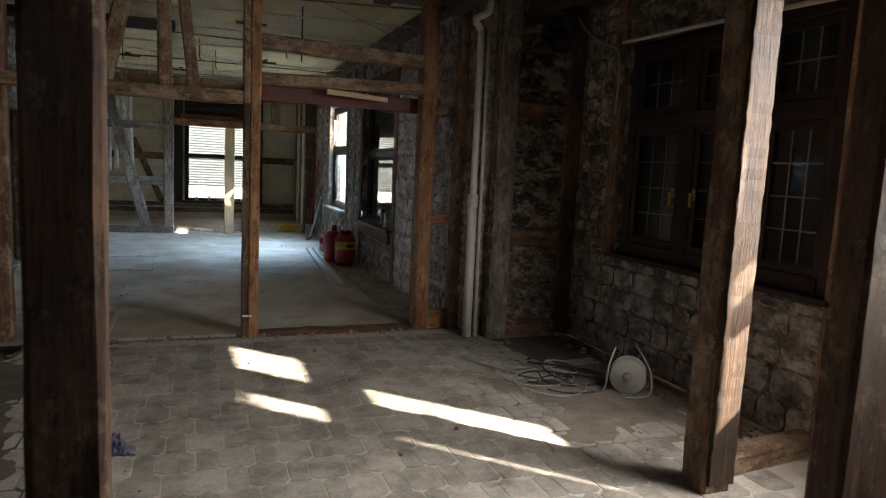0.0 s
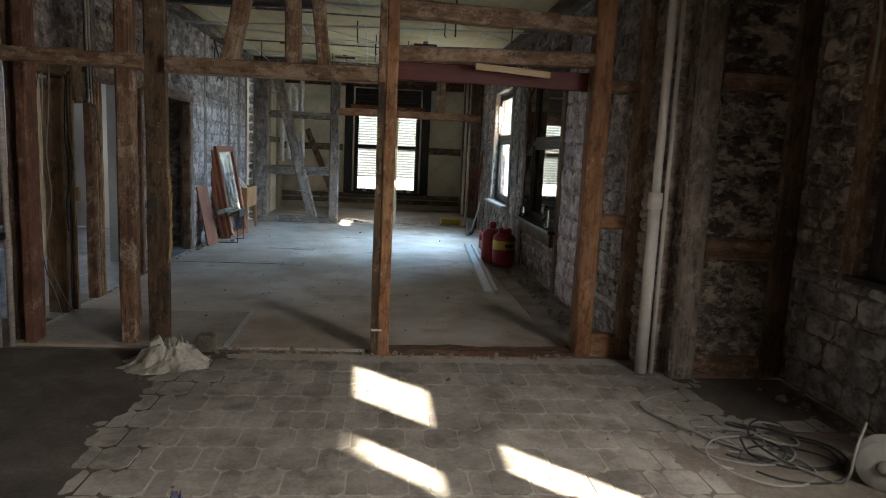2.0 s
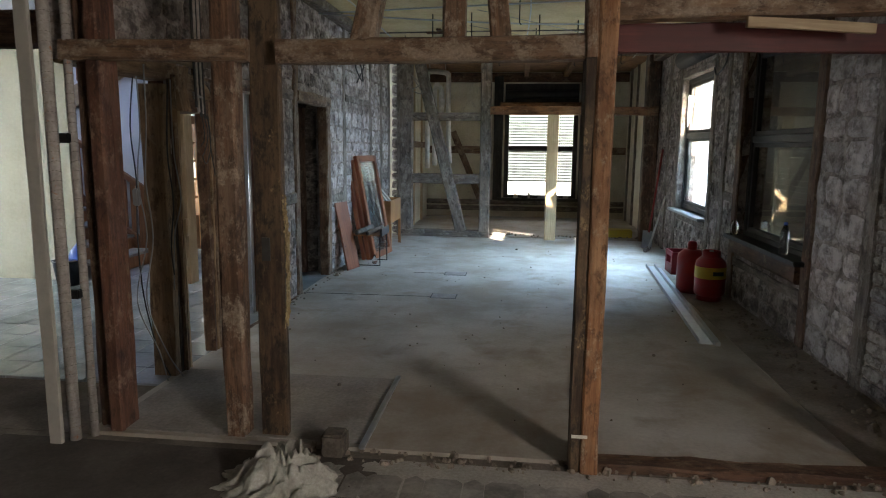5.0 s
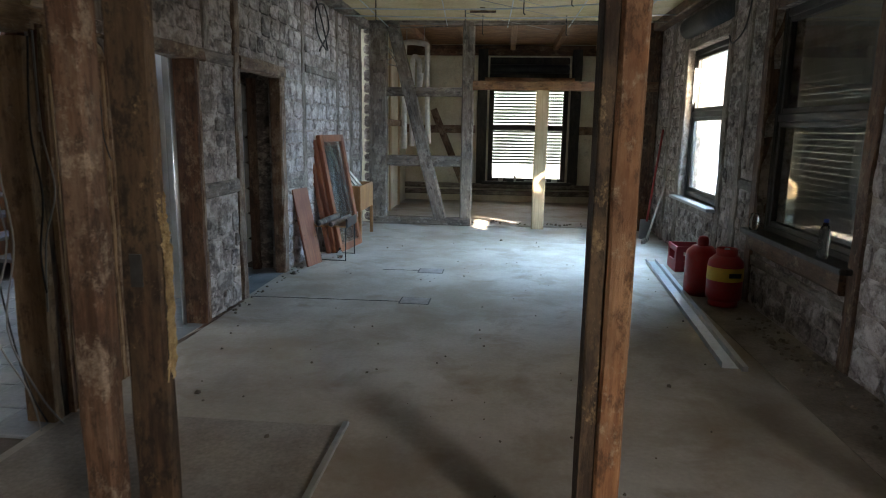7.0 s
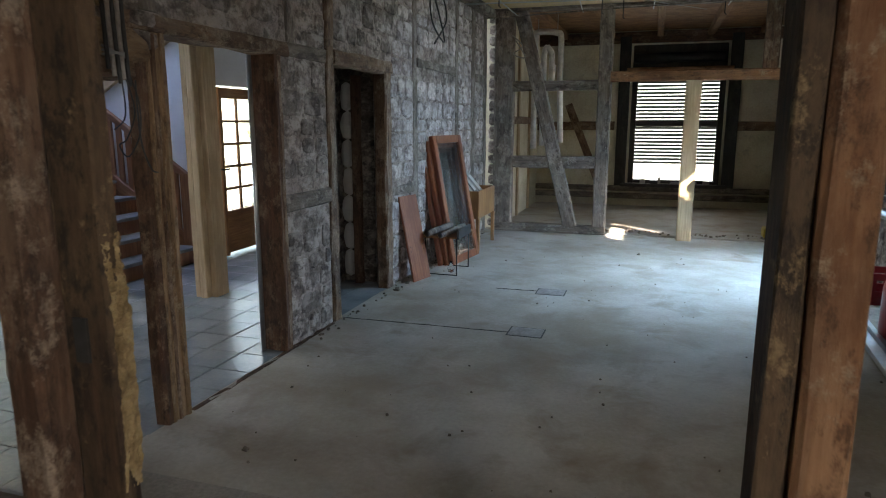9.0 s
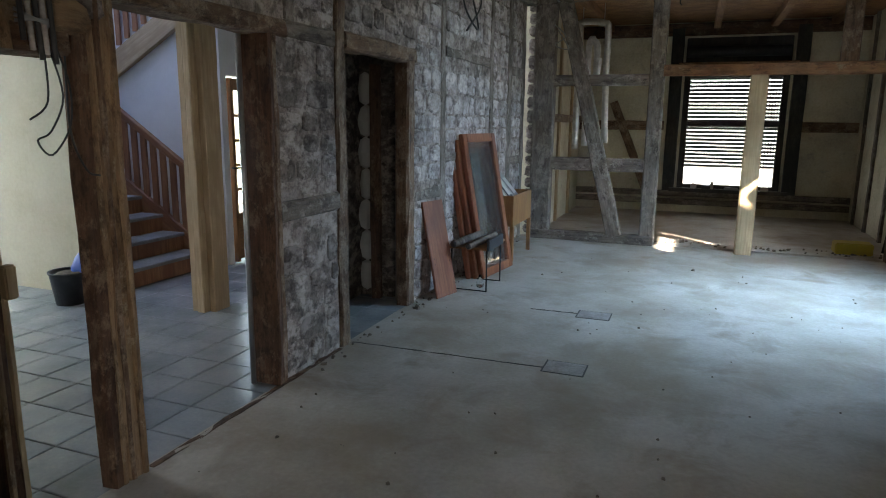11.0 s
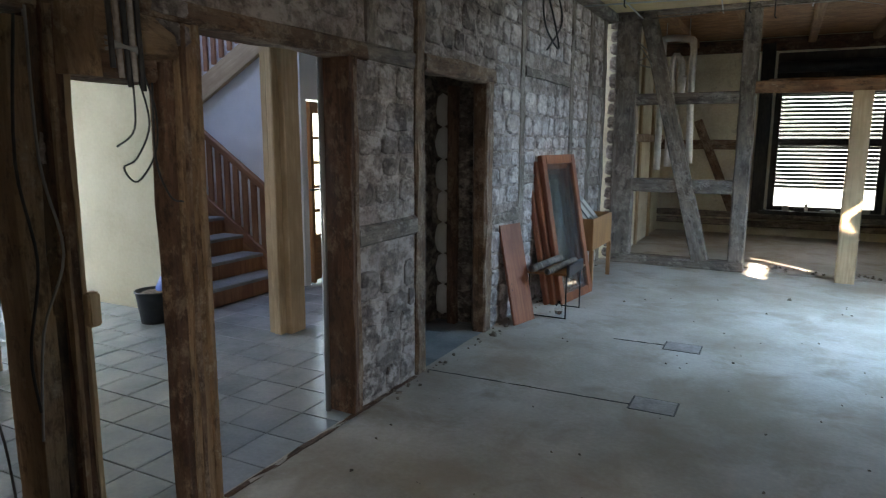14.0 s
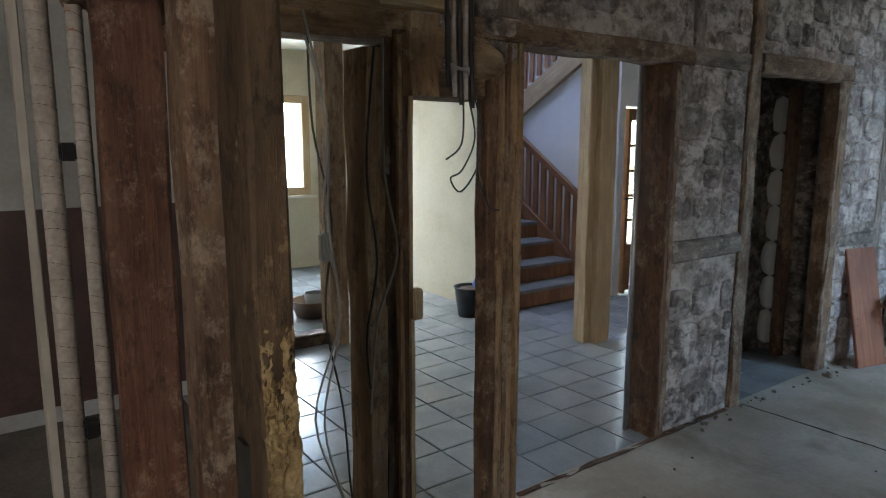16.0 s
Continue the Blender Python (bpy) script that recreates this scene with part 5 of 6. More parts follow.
for a in ((1.95, 1.97, 11.05, 11.42), (2.252, 2.272, 11.05, 11.42)):
    part("side", boxes((*a, 0.0, 0.12), (*a, 0.22, 0.28), (a[0], a[1], 11.05, 11.12, 0.12, 0.22), (a[0], a[1], 11.35, 11.42, 0.12, 0.22)), RED_CRATE, crate)
for a in ((1.97, 2.252, 11.05, 11.07), (1.97, 2.252, 11.40, 11.42)):
    part("side", boxes((*a, 0.0, 0.12), (*a, 0.22, 0.28), (1.97, 2.03, a[2], a[3], 0.12, 0.22), (2.19, 2.252, a[2], a[3], 0.12, 0.22)), RED_CRATE, crate)
part("bottom", box(1.97, 2.252, 11.07, 11.40, 0.005, 0.02), RED_CRATE, crate)

track = thing("metal_track", (1.67, 9.8, 0), "long galvanised steel stud track lying on the floor", "metal track")
TM = pose(1.68, 9.78, 0.002, 0, 0, -3.6)
part("channel", boxes((-0.055, 0.055, -1.8, 1.8, 0.0, 0.002), (-0.055, -0.053, -1.8, 1.8, 0.002, 0.04), (0.053, 0.055, -1.8, 1.8, 0.002, 0.04)), STEEL, track, matrix=TM)
part("channel", boxes((0.06, 0.10, -1.84, 1.5, 0.0, 0.03), (0.062, 0.098, -1.84, 1.5, 0.031, 0.034)), STEEL, track, matrix=TM)
edge_strip = tagged(beam("edge_strip", (-0.73, 5.78, 0.012), (-0.735, 6.84, 0.012), 0.03, 0.022, STEEL, rough=0.002), "grey metal edging strip on the floor", "metal strip")
floor_patch = structure("floor_patch", box(-2.2, -0.75, 5.84, 6.82, 0.0, 0.006), surface("bare_screed", [(0.3, (0.24, 0.205, 0.175)), (0.6, (0.36, 0.32, 0.28))], 3, 50, 0.95, 0.4, 0.01), "unscreeded brown floor patch behind the posts", "floor")
strip_east = structure("floor_strip", box(1.80, RX, 5.86, 10.9, 0.0, 0.004), surface("bare_floor_strip", [(0.3, (0.18, 0.145, 0.115)), (0.6, (0.33, 0.28, 0.23))], 3, 50, 0.95, 0.4, 0.01), "bare brownish floor strip along the wall", "floor")
for y0, y1 in ((9.27, 9.47), (10.53, 10.73)):
    h = thing("floor_hatch", (-0.72, (y0 + y1) / 2, 0), "brownish rectangular patch let into the screed", "floor patch", "patches in the floor", "structure")
    part("patch", box(-0.85, -0.60, y0, y1, 0.0, 0.004), HATCH, h)
    for r in ((-0.862, -0.85, y0 - 0.008, y1 + 0.008), (-0.60, -0.59, y0 - 0.008, y1 + 0.008), (-0.85, -0.60, y0 - 0.01, y0), (-0.85, -0.60, y1, y1 + 0.008)):
        part("joint", box(*r, 0.0, 0.003), HALL_GROUT, h)
crack = tagged(beam("floor_joint", (-2.22, 9.30, 0.0), (-0.86, 9.33, 0.0), 0.010, 0.005, HALL_GROUT, rough=0.003, seg=24), "dark ragged joint across the screed", "floor joint", kind="structure")
crack2 = tagged(beam("floor_joint", (-1.25, 10.62, 0.0), (-0.86, 10.63, 0.0), 0.010, 0.005, HALL_GROUT, rough=0.004, seg=10), "dark joint at the second floor patch", "floor joint", kind="structure")
edge_gap = tagged(beam("floor_edge", (LX + 0.01, 7.44, 0.0), (LX + 0.01, 9.16, 0.0), 0.03, 0.008, OAK_DARK, rough=0.006, seg=20), "dark gap between screed and tiled hallway", "floor joint", kind="structure")

leaning_board = thing("leaning_board", (-2.06, 10.70, 0), "reddish veneered board leaning against the stone wall", "board")
LB = pose(-2.045, 10.72, 0.006, 0, -12, -14)
part("panel", box(-0.012, 0.012, -0.15, 0.15, 0.0, 0.86, 0.003), VENEER, leaning_board, matrix=LB)
for dy in (-0.11, 0.11):
    for z in (0.30, 0.35):
        part("dowel_hole", lathe([(0.0, 0.0015), (0.006, 0.001)], 8), CABLE_DARK, leaning_board, matrix=LB @ pose(0.012, dy, z, 0, 90, 0))


def sash_leaf(owner, m, w, h, t, bar, with_glass):
    for a, b in ((-w / 2, -w / 2 + bar), (w / 2 - bar, w / 2)):
        part("stile", box(-t / 2, t / 2, a, b, 0, h, 0.006), VENEER, owner, matrix=m)
    for a, b in ((0, bar), (h - bar, h)):
        part("rail", box(-t / 2, t / 2, -w / 2 + bar, w / 2 - bar, a, b, 0.004), VENEER, owner, matrix=m)
    if with_glass:
        part("pane", box(-0.004, 0.004, -w / 2 + bar, w / 2 - bar, bar, h - bar), MIRROR_GLASS, owner, matrix=m)


for k in range(3):
    leaf = thing("glazed_frame", (-1.92 - 0.07 * k, 11.95, 0), "removed red-brown window sash with its pane, leaning on the wall" if k == 0 else "spare red-brown sash stacked behind another", "window sash", "leaning window sashes")
    sash_leaf(leaf, pose(-1.90 - 0.062 * k, 11.82 - 0.03 * k, 0.004, 0, -10.5, -8), 0.74, 1.44 - 0.06 * k, 0.05, 0.085, True)

rack = thing("low_rack", (-1.93, 11.2, 0), "low black wire-legged stand with a plank top", "stand")
for y in (10.99, 11.44):
    tube("leg_frame", [(-2.10, y, 0.40), (-2.10, y, 0.008), (-1.76, y, 0.008), (-1.76, y, 0.40)], 0.008, BLACK_METAL, rack, smooth_path=False, sides=6)
part("plank_top", box(-2.13, -1.73, 10.93, 11.50, 0.40, 0.42, 0.004), CABINET, rack)
part("front_board", box(-1.735, -1.71, 10.90, 11.35, 0.40, 0.50, 0.004), BLACK_PLASTIC, rack, "black edge board")
for x, y0, y1, r in ((-2.03, 10.85, 11.5, 0.035), (-1.88, 10.82, 11.48, 0.03)):
    rl = thing("cardboard_roll", (x, y0, 0.42), "rolled brown tube lying on the stand", "roll", "rolls on the stand")
    tube("tube", [(x, y0, 0.42 + r), (x + 0.05, y1, 0.42 + r)], r, OAK_GREY, rl, smooth_path=False, sides=14)
    tube("end", [(x - 0.0005, y0 - 0.004, 0.42 + r), (x, y0, 0.42 + r)], r * 0.8, BLACK_PLASTIC, rl, smooth_path=False, sides=14)
lamp_bulb = tagged(smooth(part("glass_bulb", lathe([(0.0, 0.0), (0.03, 0.012), (0.04, 0.05), (0.02, 0.09), (0.012, 0.13), (0, 0.13)], 16), MIRROR_GLASS, matrix=Matrix.Translation((-1.86, 11.12, 0.0)))), "clear glass bulb under the stand", "bulb")

chest = thing("sewing_box", (-2.05, 12.9, 0), "small orange-brown wooden box on four legs, lid off", "box on legs")
for r in ((-2.20, -2.18, 12.36, 13.20), (-1.91, -1.89, 12.36, 13.20)):
    part("side", box(*r, 0.40, 0.74, 0.004), CABINET, chest)
for r in ((12.36, 12.38), (13.18, 13.20)):
    part("end", box(-2.18, -1.91, *r, 0.40, 0.74, 0.004), CABINET, chest)
part("bottom", box(-2.18, -1.91, 12.38, 13.18, 0.40, 0.415), CABINET, chest)
for x in (-2.185, -1.905):
    for y in (12.39, 13.17):
        post("leg", x - 0.022, x + 0.022, y - 0.022, y + 0.022, 0.0, 0.40, CABINET, chest, rough=0.001)
for k, (y, lean) in enumerate(((12.53, -44), (12.62, -38), (12.86, -40))):
    bk = thing("folder", (-1.945, y, 0.62), "black ring folder with a pale label leaning in the box" if k == 1 else "grey folder leaning in the box", "folder", "folders in the box")
    FM = pose(-1.945, y - 0.02, 0.62, 0, lean, 8)
    part("cover", box(-0.03, 0.03, -0.13, 0.13, 0, 0.42, 0.006), BLACK_PLASTIC if k == 1 else CABLE_GREY, bk, matrix=FM)
    part("spine_label", box(-0.022, 0.022, -0.132, -0.1305, 0.08, 0.36), WHITE_PVC, bk, matrix=FM)
    part("front_label", box(0.0305, 0.032, -0.09, 0.09, 0.12, 0.34), WHITE_PVC, bk, matrix=FM)

tools = thing("broom", (2.16, 13.4, 0), "worn broom leaning in the corner", "broom")
tube("stick", [(2.02, 12.95, 0.03), (2.25, 13.05, 0.85)], 0.014, WHITE_PVC, tools, smooth_path=False)
part("head", box(-0.16, 0.16, -0.03, 0.03, 0.0, 0.06, 0.01), OAK_GREY, tools, matrix=pose(2.0, 12.95, 0.0, 0, 0, 70))
spade = thing("spade", (2.10, 13.5, 0), "long-handled spade with a red shaft against the wall", "spade")
tube("shaft", [(2.08, 13.3, 0.25), (2.25, 13.45, 1.55)], 0.016, plain("red_shaft", (0.35, 0.03, 0.03), 0.4), spade, smooth_path=False)
part("blade", box(-0.10, 0.10, -0.006, 0.006, 0.0, 0.28, 0.004), STEEL, spade, matrix=pose(2.05, 13.27, 0.0, -6, 7, 30))
bar_pole = tagged(tube("grey_pole", [(2.15, 14.6, 0.02), (2.29, 14.5, 1.5)], 0.016, CABLE_DARK, smooth_path=False), "dark pole leaning on the bay wall", "pole")
yellow_box = tagged(part("yellow_box", box(1.60, 2.0, 14.35, 14.6, 0.012, 0.15, 0.012), plain("yellow_plastic", (0.55, 0.40, 0.03), 0.5)), "yellow plastic tool box on the bay floor", "box")
duct = thing("air_ducts", (-1.5, 15.3, 3.2), "two crinkled aluminium ducts bent under the bay ceiling", "ducts")
for x0, top, low, k in ((-1.76, 2.93, 1.15, 0), (-1.62, 2.70, 1.2, 1)):
    xe = -1.36 if k == 0 else -1.50
    tube("duct", [(x0, 15.3, low), (x0, 15.3, 2.0), (x0, 15.3, top - 0.12), (x0 + 0.04, 15.3, top + 0.02), (xe - 0.06, 15.3, top), (xe, 15.3, top - 0.1), (xe, 15.3, 2.2), (xe + 0.03, 15.3, 1.25 if k == 0 else 2.45)], 0.046, ALU, duct, sides=14)

for x in (-1.72, -1.42):
    tube("hanger_strap", [(x, 15.3, 3.21), (x, 15.3, 2.9)], 0.006, STEEL, duct, smooth_path=False, sides=5)
roll_box = tagged(tube("shutter_roll", [(RX + 0.02, W1[0] - 0.1, 2.80), (RX + 0.02, W1[1] + 0.1, 2.80)], 0.13, WINDOW_DARK, smooth_path=False, sides=18), "dark rolled shutter casing over the bright window", "shutter casing")
bottle = thing("water_bottle", (RX - 0.02, 8.42, 0.685), "clear plastic water bottle on the dark ledge", "bottle")
smooth(part("body", lathe([(0.0, 0.0), (0.035, 0.0), (0.038, 0.02), (0.036, 0.1), (0.038, 0.18), (0.015, 0.25), (0.0, 0.25)], 16), MIRROR_GLASS, bottle, matrix=Matrix.Translation((RX - 0.02, 8.42, 0.685))))
smooth(part("cap", lathe([(0.0, 0.25), (0.017, 0.25), (0.017, 0.272), (0.0, 0.275)], 12), BLUE_PLASTIC, bottle, matrix=Matrix.Translation((RX - 0.02, 8.42, 0.685))))
jar = tagged(smooth(part("glass_jar", lathe([(0.0, 0.0), (0.04, 0.0), (0.042, 0.1), (0.03, 0.125), (0.03, 0.15), (0.0, 0.15)], 16), MIRROR_GLASS, matrix=Matrix.Translation((RX - 0.03, 9.70, 0.685)))), "small glass jar on the window ledge", "jar")
for k, (x, w, h, c) in enumerate(((-0.12, 0.10, 0.09, WHITE_PVC), (0.05, 0.16, 0.06, BLACK_PLASTIC), (0.2, 0.05, 0.13, WHITE_PVC), (0.42, 0.22, 0.04, CABLE_GREY), (0.75, 0.14, 0.05, OAK_GREY), (0.98, 0.12, 0.07, WHITE_PVC))):
    tagged(part("sill_clutter", box(x, x + w, FAR - 0.11, FAR - 0.03, FW[2], FW[2] + h, 0.012), c), "small building odds and ends on the far sill", "odds and ends", "clutter on the sill")

# ceiling suspension of the hall
grid = thing("ceiling_grid", (0, 10, 2.95), "bent steel strips and wires hanging under a stripped ceiling", "ceiling grid")
gr = random.Random(21)
for k in range(10):
    y = 6.5 + 0.78 * k
    skew = gr.uniform(-0.5, 0.5)
    tube("strip", [(LX + 0.05, y - skew, 2.99 + gr.uniform(-0.02, 0.02)), (0, y, 2.96 + gr.uniform(-0.03, 0.03)), (RX - 0.05, y + skew, 2.99 + gr.uniform(-0.02, 0.02))], 0.009, STEEL if k % 3 else OAK_GREY, grid, sides=6)
for k in range(5):
    x = -1.8 + 0.9 * k
    tube("strip", [(x, 6.0, 3.02), (x + gr.uniform(-0.2, 0.2), 10, 2.99 + gr.uniform(-0.03, 0.03)), (x, 14.0, 3.02)], 0.008, STEEL, grid, sides=6)
for k in range(8):
    x, y = gr.uniform(-1.9, 1.6), 6.4 + 0.9 * k
    tube("wire", [(x, y, 3.01), (x + 1.2, y + 1.3, 2.98)], 0.004, CABLE_GREY, grid, sides=5, smooth_path=False)
for k in range(16):
    x, y = gr.uniform(-1.9, 1.9), gr.uniform(6.4, 13.6)
    tube("hanger", [(x, y, 3.12), (x, y, 2.86), (x + 0.02, y, 2.84)], 0.007, BLACK_METAL, grid, sides=5, smooth_path=False)
for x, y in ((-0.9, 8.6), (0.5, 7.6), (0.9, 10.4), (-0.3, 12.2), (-1.0, 11.0)):
    part("bracket", boxes((x - 0.16, x + 0.16, y - 0.02, y + 0.02, 2.93, 2.955), (x - 0.03, x + 0.03, y - 0.12, y + 0.12, 2.957, 2.975)), OAK_DARK, grid)
black_pipe = tagged(tube("black_pipe", [(LX + 0.03, 7.6, 2.80), (-0.25, 7.45, 2.80)], 0.06, BLACK_PLASTIC, smooth_path=False, sides=14), "thick black pipe under the ceiling", "pipe")
stub_rod = tagged(tube("threaded_rod", [(1.0, 7.3, 3.12), (1.0, 7.3, 2.55)], 0.008, BLACK_METAL, smooth_path=False, sides=6), "thin black rod hanging from the ceiling", "rod")
west_beam = tagged(beam("edge_beam", (LX + 0.07, 5.9, 3.06), (LX + 0.07, 14.05, 3.06), 0.14, 0.10, OAK_GREY), "grey plaster-smeared edge beam under the ceiling", "beam", kind="structure")
east_beam = tagged(beam("edge_beam", (RX - 0.06, 5.9, 3.04), (RX - 0.06, 14.05, 3.04), 0.16, 0.14, OAK_DARK), "dark edge beam under the ceiling by the windows", "beam", kind="structure")
wall_cable = thing("wall_cables", (LX + 0.03, 11.6, 2.5), "dark cable loops hanging on the stone wall", "cables")
tube("cable", [(LX + 0.03, 11.5, 3.0), (LX + 0.05, 11.75, 2.7), (LX + 0.04, 11.95, 2.45), (LX + 0.04, 11.55, 2.6), (LX + 0.05, 11.45, 2.85), (LX + 0.05, 11.8, 2.95), (LX + 0.05, 12.0, 2.7), (LX + 0.04, 11.6, 2.4)], 0.009, CABLE_DARK, wall_cable)
tube("cable", [(-1.85, 13.98, 2.75), (-1.7, 13.95, 2.6), (-1.83, 13.94, 2.5), (-1.66, 13.95, 2.45), (-1.8, 13.96, 2.68)], 0.008, CABLE_GREY, wall_cable)
win_cable = tagged(tube("window_cable", [(RX - 0.02, 10.9, 2.5), (RX - 0.04, 10.7, 2.4), (RX - 0.03, 10.4, 2.52), (RX - 0.02, 10.3, 2.85), (RX - 0.02, 10.3, 3.0)], 0.008, CABLE_DARK), "dark cable sagging beside the bright window", "cable")

# ---- pieces of walls and floors ----
rw = random.Random(7)
stones = block_meshes("stone", STONE, 9, 0.14, edge=0.10)
stones_pale = block_meshes("stone", STONE_PALE, 9, 0.13, edge=0.10)
limed = block_meshes("stone", STONE_LIMED, 7, 0.1, edge=0.12)
sooty = block_meshes("stone", STONE_WARM, 7, 0.2)
bricks = block_meshes("brick", BRICK, 6, 0.035, sides=9, edge=0.05)

holes_w = [(a, b, c, d) for a, b, c, d in OPEN_W] + [(a, b, c, d) for a, b, c, d in TIMBER_W]
cells_w = list(course_cells(5.95, 14.02, 0.02, H_CEIL - 0.1, 0.17, 0.25, holes_w, rw))
lay_blocks("+x", LX - 0.012, [c for c in cells_w if c[0] < 10.4], stones, wall_west, "stone", 0.015, 0.012, 300, None, rw)
lay_blocks("+x", LX - 0.012, [c for c in cells_w if c[0] >= 10.4], stones_pale, wall_west, "stone", 0.016, 0.010, 290, lambda c: c[0], rw)
lay_blocks("+x", LX + 0.004, course_cells(6.86, 7.40, 1.90, 2.10, 0.09, 0.13, [(6.98, 7.2, 1.0, 3.0)], rw), stones, wall_west, "stone", 0.02, 0.012, 300, None, rw)
lay_blocks("-y", 14.2, course_cells(-2.24, -2.06, 0.02, 3.1, 0.17, 0.16, [], rw), stones, wall_bay_west, "stone", 0.018, 0.010, 300, None, rw)

holes_e = [(W1[0], W1[1], W1[2] - 0.14, W1[3] + 0.1), (W2[0], W2[1], 0.5, W2[3] + 0.16)] + [(a, b, c, d) for a, b, c, d in TIMBER_E]
lay_blocks("-x", RX + 0.012, course_cells(5.5, 7.05, 0.02, 1.32, 0.085, 0.21, holes_e, rw, 0.2), bricks, wall_east, "brick", 0.018, 0.014, 300, None, rw)
lay_blocks("-x", RX + 0.012, course_cells(5.5, 7.05, 1.34, 3.0, 0.19, 0.27, holes_e, rw), stones, wall_east, "stone", 0.016, 0.012, 300, None, rw)
lay_blocks("-x", RX + 0.012, course_cells(7.2, 7.95, 0.02, 3.0, 0.21, 0.36, holes_e, rw), stones_pale, wall_east, "stone", 0.014, 0.012, 300, None, rw)
lay_blocks("-x", RX + 0.012, course_cells(8.1, 14.0, 0.02, 3.0, 0.14, 0.21, holes_e, rw), stones, wall_east, "stone", 0.013, 0.01, 290, lambda c: c[0], rw)



def infill(name, u0, u1, z0, z1, material, seed, owner):
    """A field of broken lime render between timbers: ragged coats over courses of recessed stone."""
    bm = bmesh.new()
    nu, nz = int((u1 - u0) / 0.012), int((z1 - z0) / 0.012)
    rows = []
    for a in range(nu + 1):
        row = []
        for b in range(nz + 1):
            u, z = u0 + (u1 - u0) * a / nu, z0 + (z1 - z0) * b / nz
            coat = noise.noise((u * 5 + seed, z * 9, 1)) + 0.6 * noise.noise((u * 14, z * 20 + seed, 2)) + 0.35 * noise.noise((u * 40, z * 46, seed))
            course = abs(((z + 0.02 * noise.noise((u * 4, z * 2, seed))) / 0.17) % 1 - 0.5)
            row.append(bm.verts.new((u, PANEL_Y + 0.008 - 0.022 * max(-0.2, min(0.45, coat)) + 0.014 * max(0.0, course - 0.38) * 8, z)))
        rows.append(row)
    for a in range(nu):
        for b in range(nz):
            bm.faces.new((rows[a][b], rows[a + 1][b], rows[a + 1][b + 1], rows[a][b + 1]))
    return smooth(part(name, bm, material, owner, "broken sooty lime render"))


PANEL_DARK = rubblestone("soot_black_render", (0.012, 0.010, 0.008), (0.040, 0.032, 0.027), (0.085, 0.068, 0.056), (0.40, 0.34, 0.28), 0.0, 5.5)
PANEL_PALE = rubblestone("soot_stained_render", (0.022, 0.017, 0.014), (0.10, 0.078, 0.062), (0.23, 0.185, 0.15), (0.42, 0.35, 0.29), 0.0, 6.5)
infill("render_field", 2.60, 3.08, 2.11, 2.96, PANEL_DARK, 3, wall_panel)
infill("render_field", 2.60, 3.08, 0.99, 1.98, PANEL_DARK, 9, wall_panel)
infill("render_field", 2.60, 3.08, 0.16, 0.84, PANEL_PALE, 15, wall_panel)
lay_blocks("-x", 3.25, course_cells(2.62, 5.25, 0.0, 0.82, 0.17, 0.26, [], rw), limed, wall_front_east, "stone", 0.012, 0.006, 300, None, rw)
lay_blocks("-x", 3.25, course_cells(4.78, 5.25, 0.84, 2.9, 0.15, 0.2, [], rw), sooty, wall_front_east, "stone", 0.018, 0.010, 300, None, rw)


def tile_mesh(name, outline, material, h=0.008, inset=0.003):
    bm = bmesh.new()
    low = [bm.verts.new((x, y, -0.012)) for x, y in outline]
    mid = [bm.verts.new((x, y, h - inset)) for x, y in outline]
    top = [bm.verts.new((x * (1 - 0.03), y * (1 - 0.03), h)) for x, y in outline]
    n = len(outline)
    for k in range(n):
        j = (k + 1) % n
        bm.faces.new((low[k], low[j], mid[j], mid[k]))
        bm.faces.new((mid[k], mid[j], top[j], top[k]))
    bm.faces.new(top)
    return mesh_of(name, bm, material)


# worn clay tiles of the front room: broad and narrow ones by turns, with clipped ends
PITCH = 0.232
broad = tile_mesh("tile", [(-0.090, -0.085), (-0.061, -0.114), (0.061, -0.114), (0.090, -0.085), (0.090, 0.085), (0.061, 0.114), (-0.061, 0.114), (-0.090, 0.085)], CLAY)
narrow = tile_mesh("tile", [(-0.048, -0.113), (0.048, -0.113), (0.048, 0.087), (0.0, 0.130), (-0.048, 0.087)], CLAY)
spots = []
for j in range(26):
    y = -0.35 + PITCH * j
    x = -2.5 + (0.14 if j % 2 else 0.0)
    while x < 3.15:
        spots.append((x + 0.09, y, broad))
        spots.append((x + 0.19 + 0.046, y, narrow))
        x += 0.285
rt = random.Random(17)
spots = [s for s in spots if s[1] < 5.62 and not (s[0] > 2.5 and rt.random() < 0.5) and not (s[0] < -1.1 and s[1] > 4.6)]
spots.sort(key=lambda s: (s[0] - 0.5) ** 2 + (s[1] - 4.2) ** 2)
verts, faces = [], []
for k, (x, y, me) in enumerate(spots):
    m = pose(x + rt.uniform(-0.002, 0.002), y + rt.uniform(-0.002, 0.002), -0.022 + rt.uniform(-0.0008, 0.0006), rt.uniform(-0.2, 0.2), rt.uniform(-0.2, 0.2), rt.uniform(-0.8, 0.8))
    if k < 300:
        put("tile", me, floor_front, m)
    else:
        base = len(verts)
        verts += [tuple(m @ v.co) for v in me.vertices]
        faces += [[base + i for i in p.vertices] for p in me.polygons]
field = bpy.data.meshes.new("tile_field")
field.from_pydata(verts, [], faces)
field.materials.append(CLAY)
put("tile_field", field, floor_front)["kind"] = "stuff"
bed = structure("grout_bed", box(-2.55, 3.2, -0.5, 5.72, -0.022, -0.0172), GROUT, "pale sandy grout between worn clay tiles", "floor")


